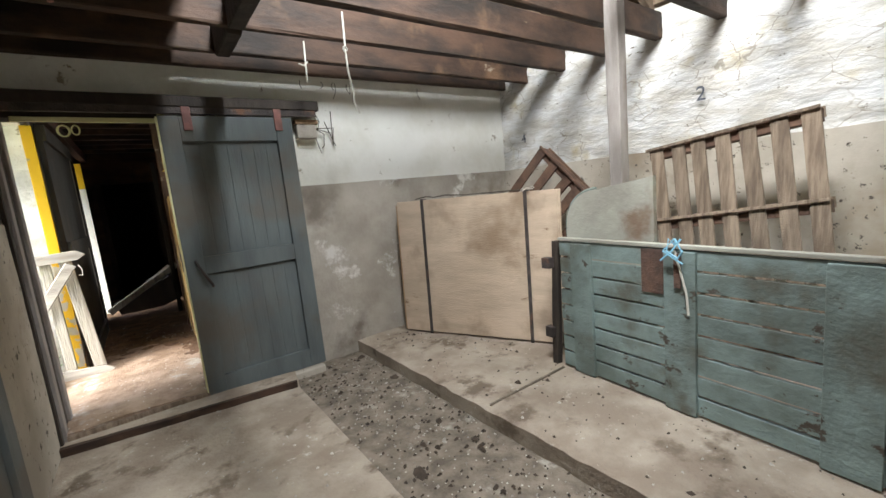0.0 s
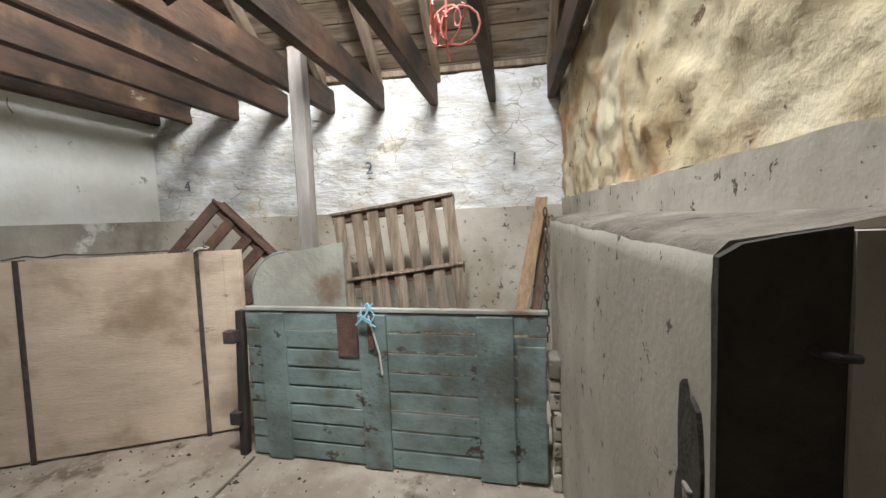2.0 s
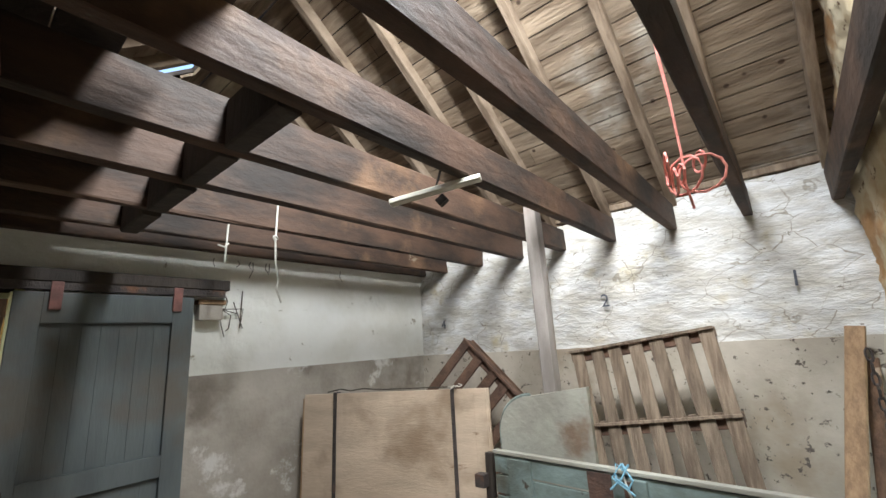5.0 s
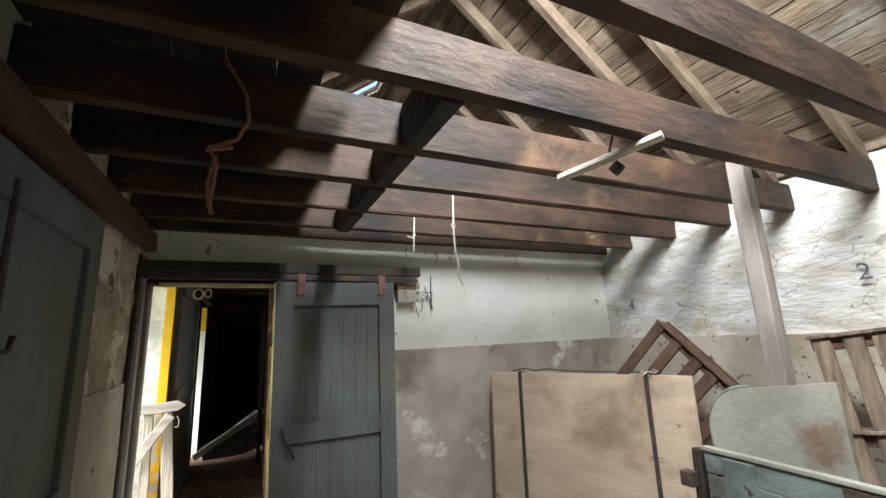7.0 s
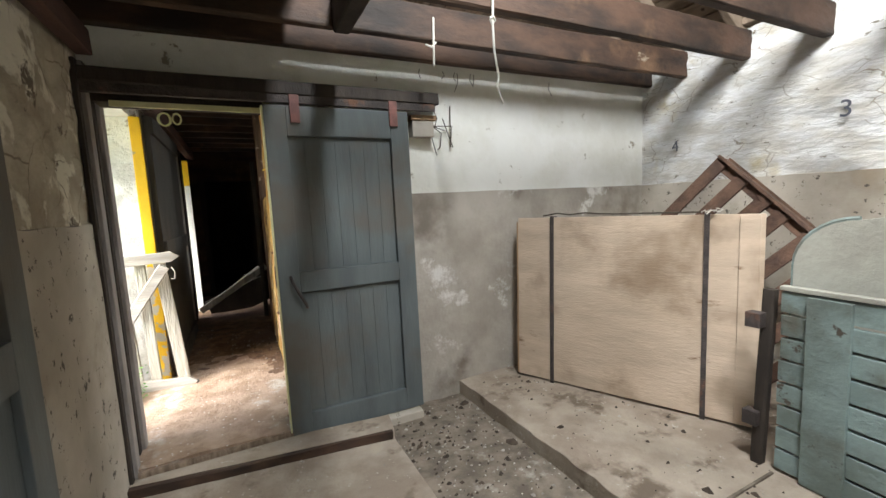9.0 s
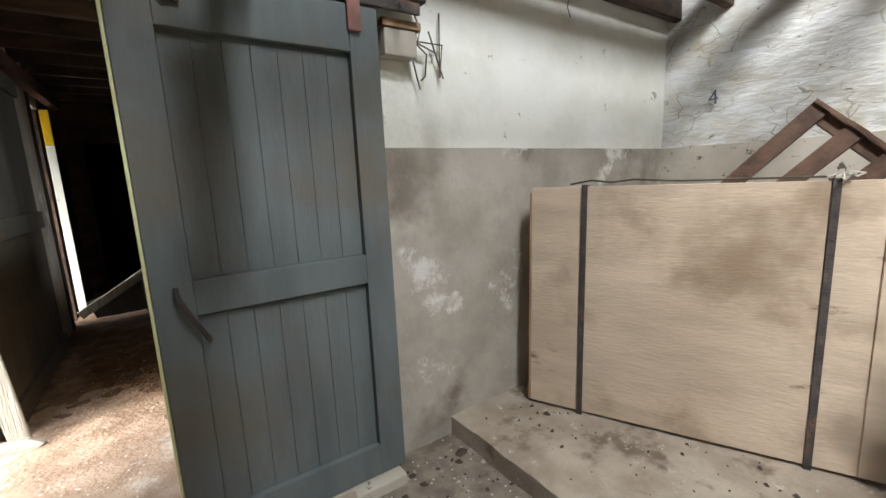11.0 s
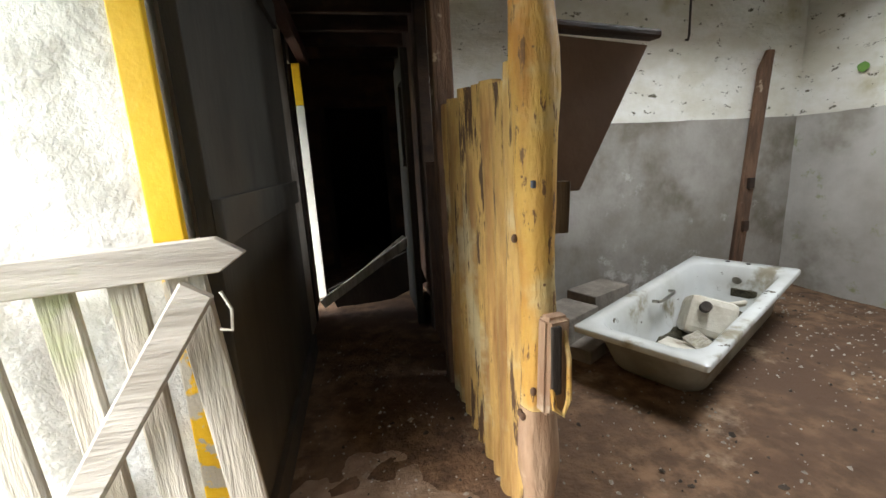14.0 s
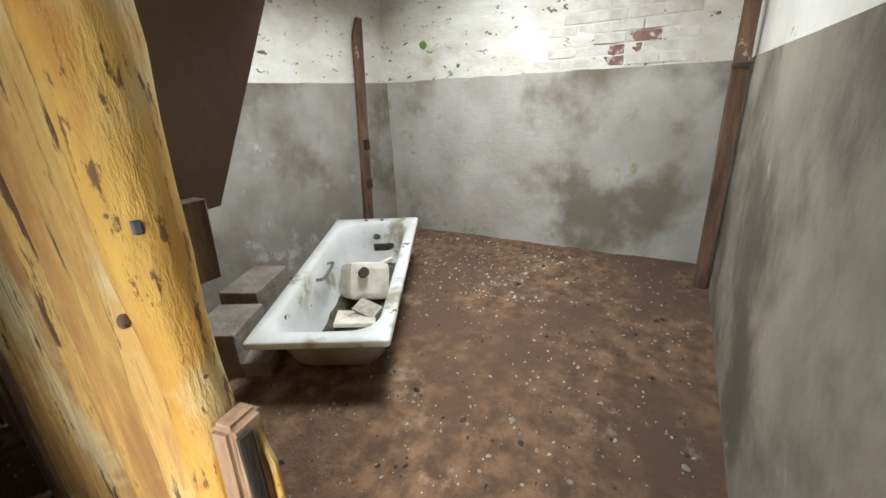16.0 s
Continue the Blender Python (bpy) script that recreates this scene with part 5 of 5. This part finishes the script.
    part("handle", tube([mm @ Vector(p) for p in ((-0.12, -0.08, 0.105), (-0.14, -0.15, 0.14), (-0.03, -0.17, 0.14), (0.06, -0.12, 0.105))], 0.014, 8), M_DIRTY_WHITE, c, smooth=True)
    part("cap", tube([mm @ Vector((-0.19, 0.05, 0.04)), mm @ Vector((-0.235, 0.05, 0.05))], 0.032, 14), M_BLACK_WOOD, c, "black screw cap")
    c = thing("broken_board", "pale broken board lying in the bath", "board")
    part("board", box(-0.15, 0.17, -0.12, 0.11, -0.012, 0.012, 0.004, m @ pose(0.53, 0.30, -0.215, 8, 18, 12)), M_DIRTY_WHITE, c)
    part("board", box(-0.06, 0.10, -0.05, 0.05, -0.012, 0.012, 0.004, m @ pose(0.60, 0.22, -0.20, -20, -10, 60)), M_GREY_WOOD, c)
    bm = ground_sheet(0.31, L - 0.20, 0.17, W - 0.17, -0.30, 0.02, 0.03, 7, 0.03, 9)
    bmesh.ops.transform(bm, matrix=m, verts=bm.verts)
    tagged(part("sludge", bm, M_RUBBISH, None), "dark mouldy sludge and leaves in the bath", "rubbish", kind="stuff")
    bm = ground_sheet(0, 0.09, 0, 0.16, 0, 0.01, 0.012, 12, 0.02, 3)
    bmesh.ops.transform(bm, matrix=m @ pose(L - 0.146, 0.20, -0.16, 0, 80, 0), verts=bm.verts)
    part("mould_patch", bm, M_RUBBISH, tub, "black mould patch")


bath()
for i, (x, y, z, a, sx, sy, sz) in enumerate(((1.10, 5.95, 0.235, 28, 0.34, 0.26, 0.25), (1.50, 6.22, 0.245, 24, 0.42, 0.24, 0.27), (1.13, 5.74, 0.155, 33, 0.20, 0.14, 0.09), (2.30, 6.10, 0.135, 28, 0.4, 0.2, 0.06))):
    b = thing("concrete_block", "rough grey concrete block beside the bath", "block", "blocks by the bath", at=(x, y, z))
    b.rotation_euler.z = radians(a)
    part("block", box(-sx / 2, sx / 2, -sy / 2, sy / 2, -sz / 2, sz / 2, 0.008), M_BLOCK, b)

# posts and boards in the bath room
bd = thing("corner_board", "rough brown board with a slanted top near the corner", "board")
bm = bmesh.new()
a = [bm.verts.new((x, 6.50, z)) for x, z in ((2.935, 0.10), (3.05, 0.10), (3.185, 2.07), (3.125, 2.07), (3.060, 1.93))]
b = [bm.verts.new((v.co.x, 6.528, v.co.z)) for v in a]
bm.faces.new(a)
bm.faces.new(b[::-1])
for i in range(5):
    bm.faces.new((a[i], b[i], b[(i + 1) % 5], a[(i + 1) % 5]))
bmesh.ops.recalc_face_normals(bm, faces=bm.faces[:])
part("plank", bm, M_POST, bd)
for z in (0.62, 0.98):
    part("cleat", box(2.985 + z * 0.05, 3.04 + z * 0.05, 6.47, 6.4995, z, z + 0.09, 0.006), M_BEAM, bd)
ps = thing("wall_post", "rough brown post standing by the rendered wall", "post")
part("post", stick((3.085, 3.715, 0.10), (3.11, 3.715, 2.50), 0.075, 0.08, cuts=12, wobble=0.01), M_POST, ps)
part("band", box(3.05, 3.15, 3.672, 3.762, 1.50, 1.525, 0.003), M_IRON, ps)
hk = thing("iron_hook", "thin iron hook hanging on the white wall", "hook")
part("rod", tube([(2.38, 6.50, 2.45), (2.383, 6.50, 2.17), (2.375, 6.50, 2.135), (2.355, 6.50, 2.14)], 0.008, 6), M_IRON, hk)

# ---- brick patch in the bath room wall ----
row, rg = 0, random.Random(21)
z = 1.575
while z < 2.2:
    y = 3.95 + (0.115 if row % 2 else 0)
    while y < 4.95 - 0.05 * row:
        red = (4.0 < y < 4.75 and row in (0, 1, 2) and rg.random() < 0.5)
        part("brick", box(E0 - 0.002 - rg.uniform(0, 0.007), E0 + 0.02, y, y + 0.215, z, z + 0.063, 0.005), M_BRICK_RED if red else M_BRICK, wall_e)
        y += 0.228
    z += 0.075
    row += 1

# ---- litter on the floors ----
def litter(name, label, material, n, area, z, size, seed):
    rg = random.Random(seed)
    verts, faces = [], []
    for _ in range(n):
        x, y = rg.uniform(area[0], area[1]), rg.uniform(area[2], area[3])
        s = size * rg.lognormvariate(0, 0.5)
        a = rg.uniform(0, 6.28)
        i = len(verts)
        for q in range(7):
            r = s * rg.uniform(0.6, 1.1)
            dx, dy = r * math.cos(6.2832 * q / 7), 0.65 * r * math.sin(6.2832 * q / 7)
            verts.append((x + dx * math.cos(a) - dy * math.sin(a), y + dx * math.sin(a) + dy * math.cos(a), z - 0.004))
        verts.append((x + 0.2 * s, y, z + 0.45 * s))
        faces += [(i + q, i + (q + 1) % 7, i + 7) for q in range(7)]
    me = bpy.data.meshes.new(name)
    me.from_pydata(verts, [], faces)
    me.materials.append(material)
    tagged(new(name, me), label, "litter", kind="stuff")


litter("lime_crumbs", "pale crumbs of lime on the byre slab", M_PEBBLE, 260, (-0.5, 0.74, 0.9, 3.2), 0.032, 0.008, 1)
litter("lime_crumbs", "pale crumbs and chips in the gutter", M_PEBBLE, 500, (0.78, 1.45, 0.2, 3.4), 0.002, 0.007, 2)
litter("droppings", "dark droppings and clods in the gutter", M_DUNG, 500, (0.78, 1.46, 0.2, 3.4), 0.002, 0.011, 3)
litter("droppings", "dark dried droppings on the concrete standing", M_DUNG, 240, (1.52, 2.3, 0.1, 3.4), 0.107, 0.008, 4)
litter("lime_crumbs", "pale crumbs on the concrete standing", M_PEBBLE, 300, (1.52, 3.4, 0.1, 3.4), 0.107, 0.007, 5)
litter("lime_crumbs", "pale lime flakes over the bath room floor", M_PEBBLE, 1500, (-0.5, 3.4, 3.75, 6.4), 0.120, 0.006, 6)
litter("lime_flakes", "fallen whitewash flakes below the wall", M_PEBBLE, 260, (2.3, 3.4, 4.6, 6.2), 0.121, 0.008, 7)
litter("droppings", "dark clods on the bath room floor", M_DUNG, 380, (-0.4, 3.4, 3.75, 6.4), 0.120, 0.009, 8)
litter("stones", "small stones and rubble in the gateway", M_PEBBLE, 700, (-1.4, -0.3, 3.75, 4.7), 0.115, 0.009, 9)

cw = thing("wire_coil", "small coil of pale yellow cord on the door head", "cord")
part("coil", tube([(-0.31 + 0.03 * math.cos(a) * (1 + 0.1 * math.sin(a * 0.7)), 3.60, 2.02 + 0.035 * math.sin(a)) for a in [0.5 * k for k in range(40)]], 0.005, 5), M_DOOR_EDGE, cw)
part("coil", tube([(-0.25 + 0.02 * math.cos(a), 3.60, 2.025 + 0.03 * math.sin(a)) for a in [0.5 * k for k in range(26)]], 0.005, 5), M_DOOR_EDGE, cw)
for y, z, r in ((6.10, 1.85, 0.035), (5.75, 1.66, 0.018)):
    bm = bmesh.new()
    bmesh.ops.create_icosphere(bm, subdivisions=3, radius=r)
    for v in bm.verts:
        v.co *= 1 + 0.5 * noise.noise(v.co * 40 + Vector((y, z, 0)))
        v.co.x *= 0.14
    bmesh.ops.translate(bm, verts=bm.verts, vec=(E0 - 0.018, y, z))
    part("moss_patch", bm, M_WEED, wall_e, "green mossy patch")
rg = random.Random(31)
for k in range(7):
    x0, l = rg.uniform(1.2, 3.4), rg.uniform(0.05, 0.16)
    structure("cobweb", tube([(x0, 3.505, 2.41), (x0 + rg.uniform(-0.02, 0.02), 3.51, 2.41 - l * 0.5), (x0 + rg.uniform(-0.03, 0.03), 3.515, 2.41 - l)], 0.0025, 4), M_COBWEB, "dusty cobweb strand on the white wall", "cobweb")
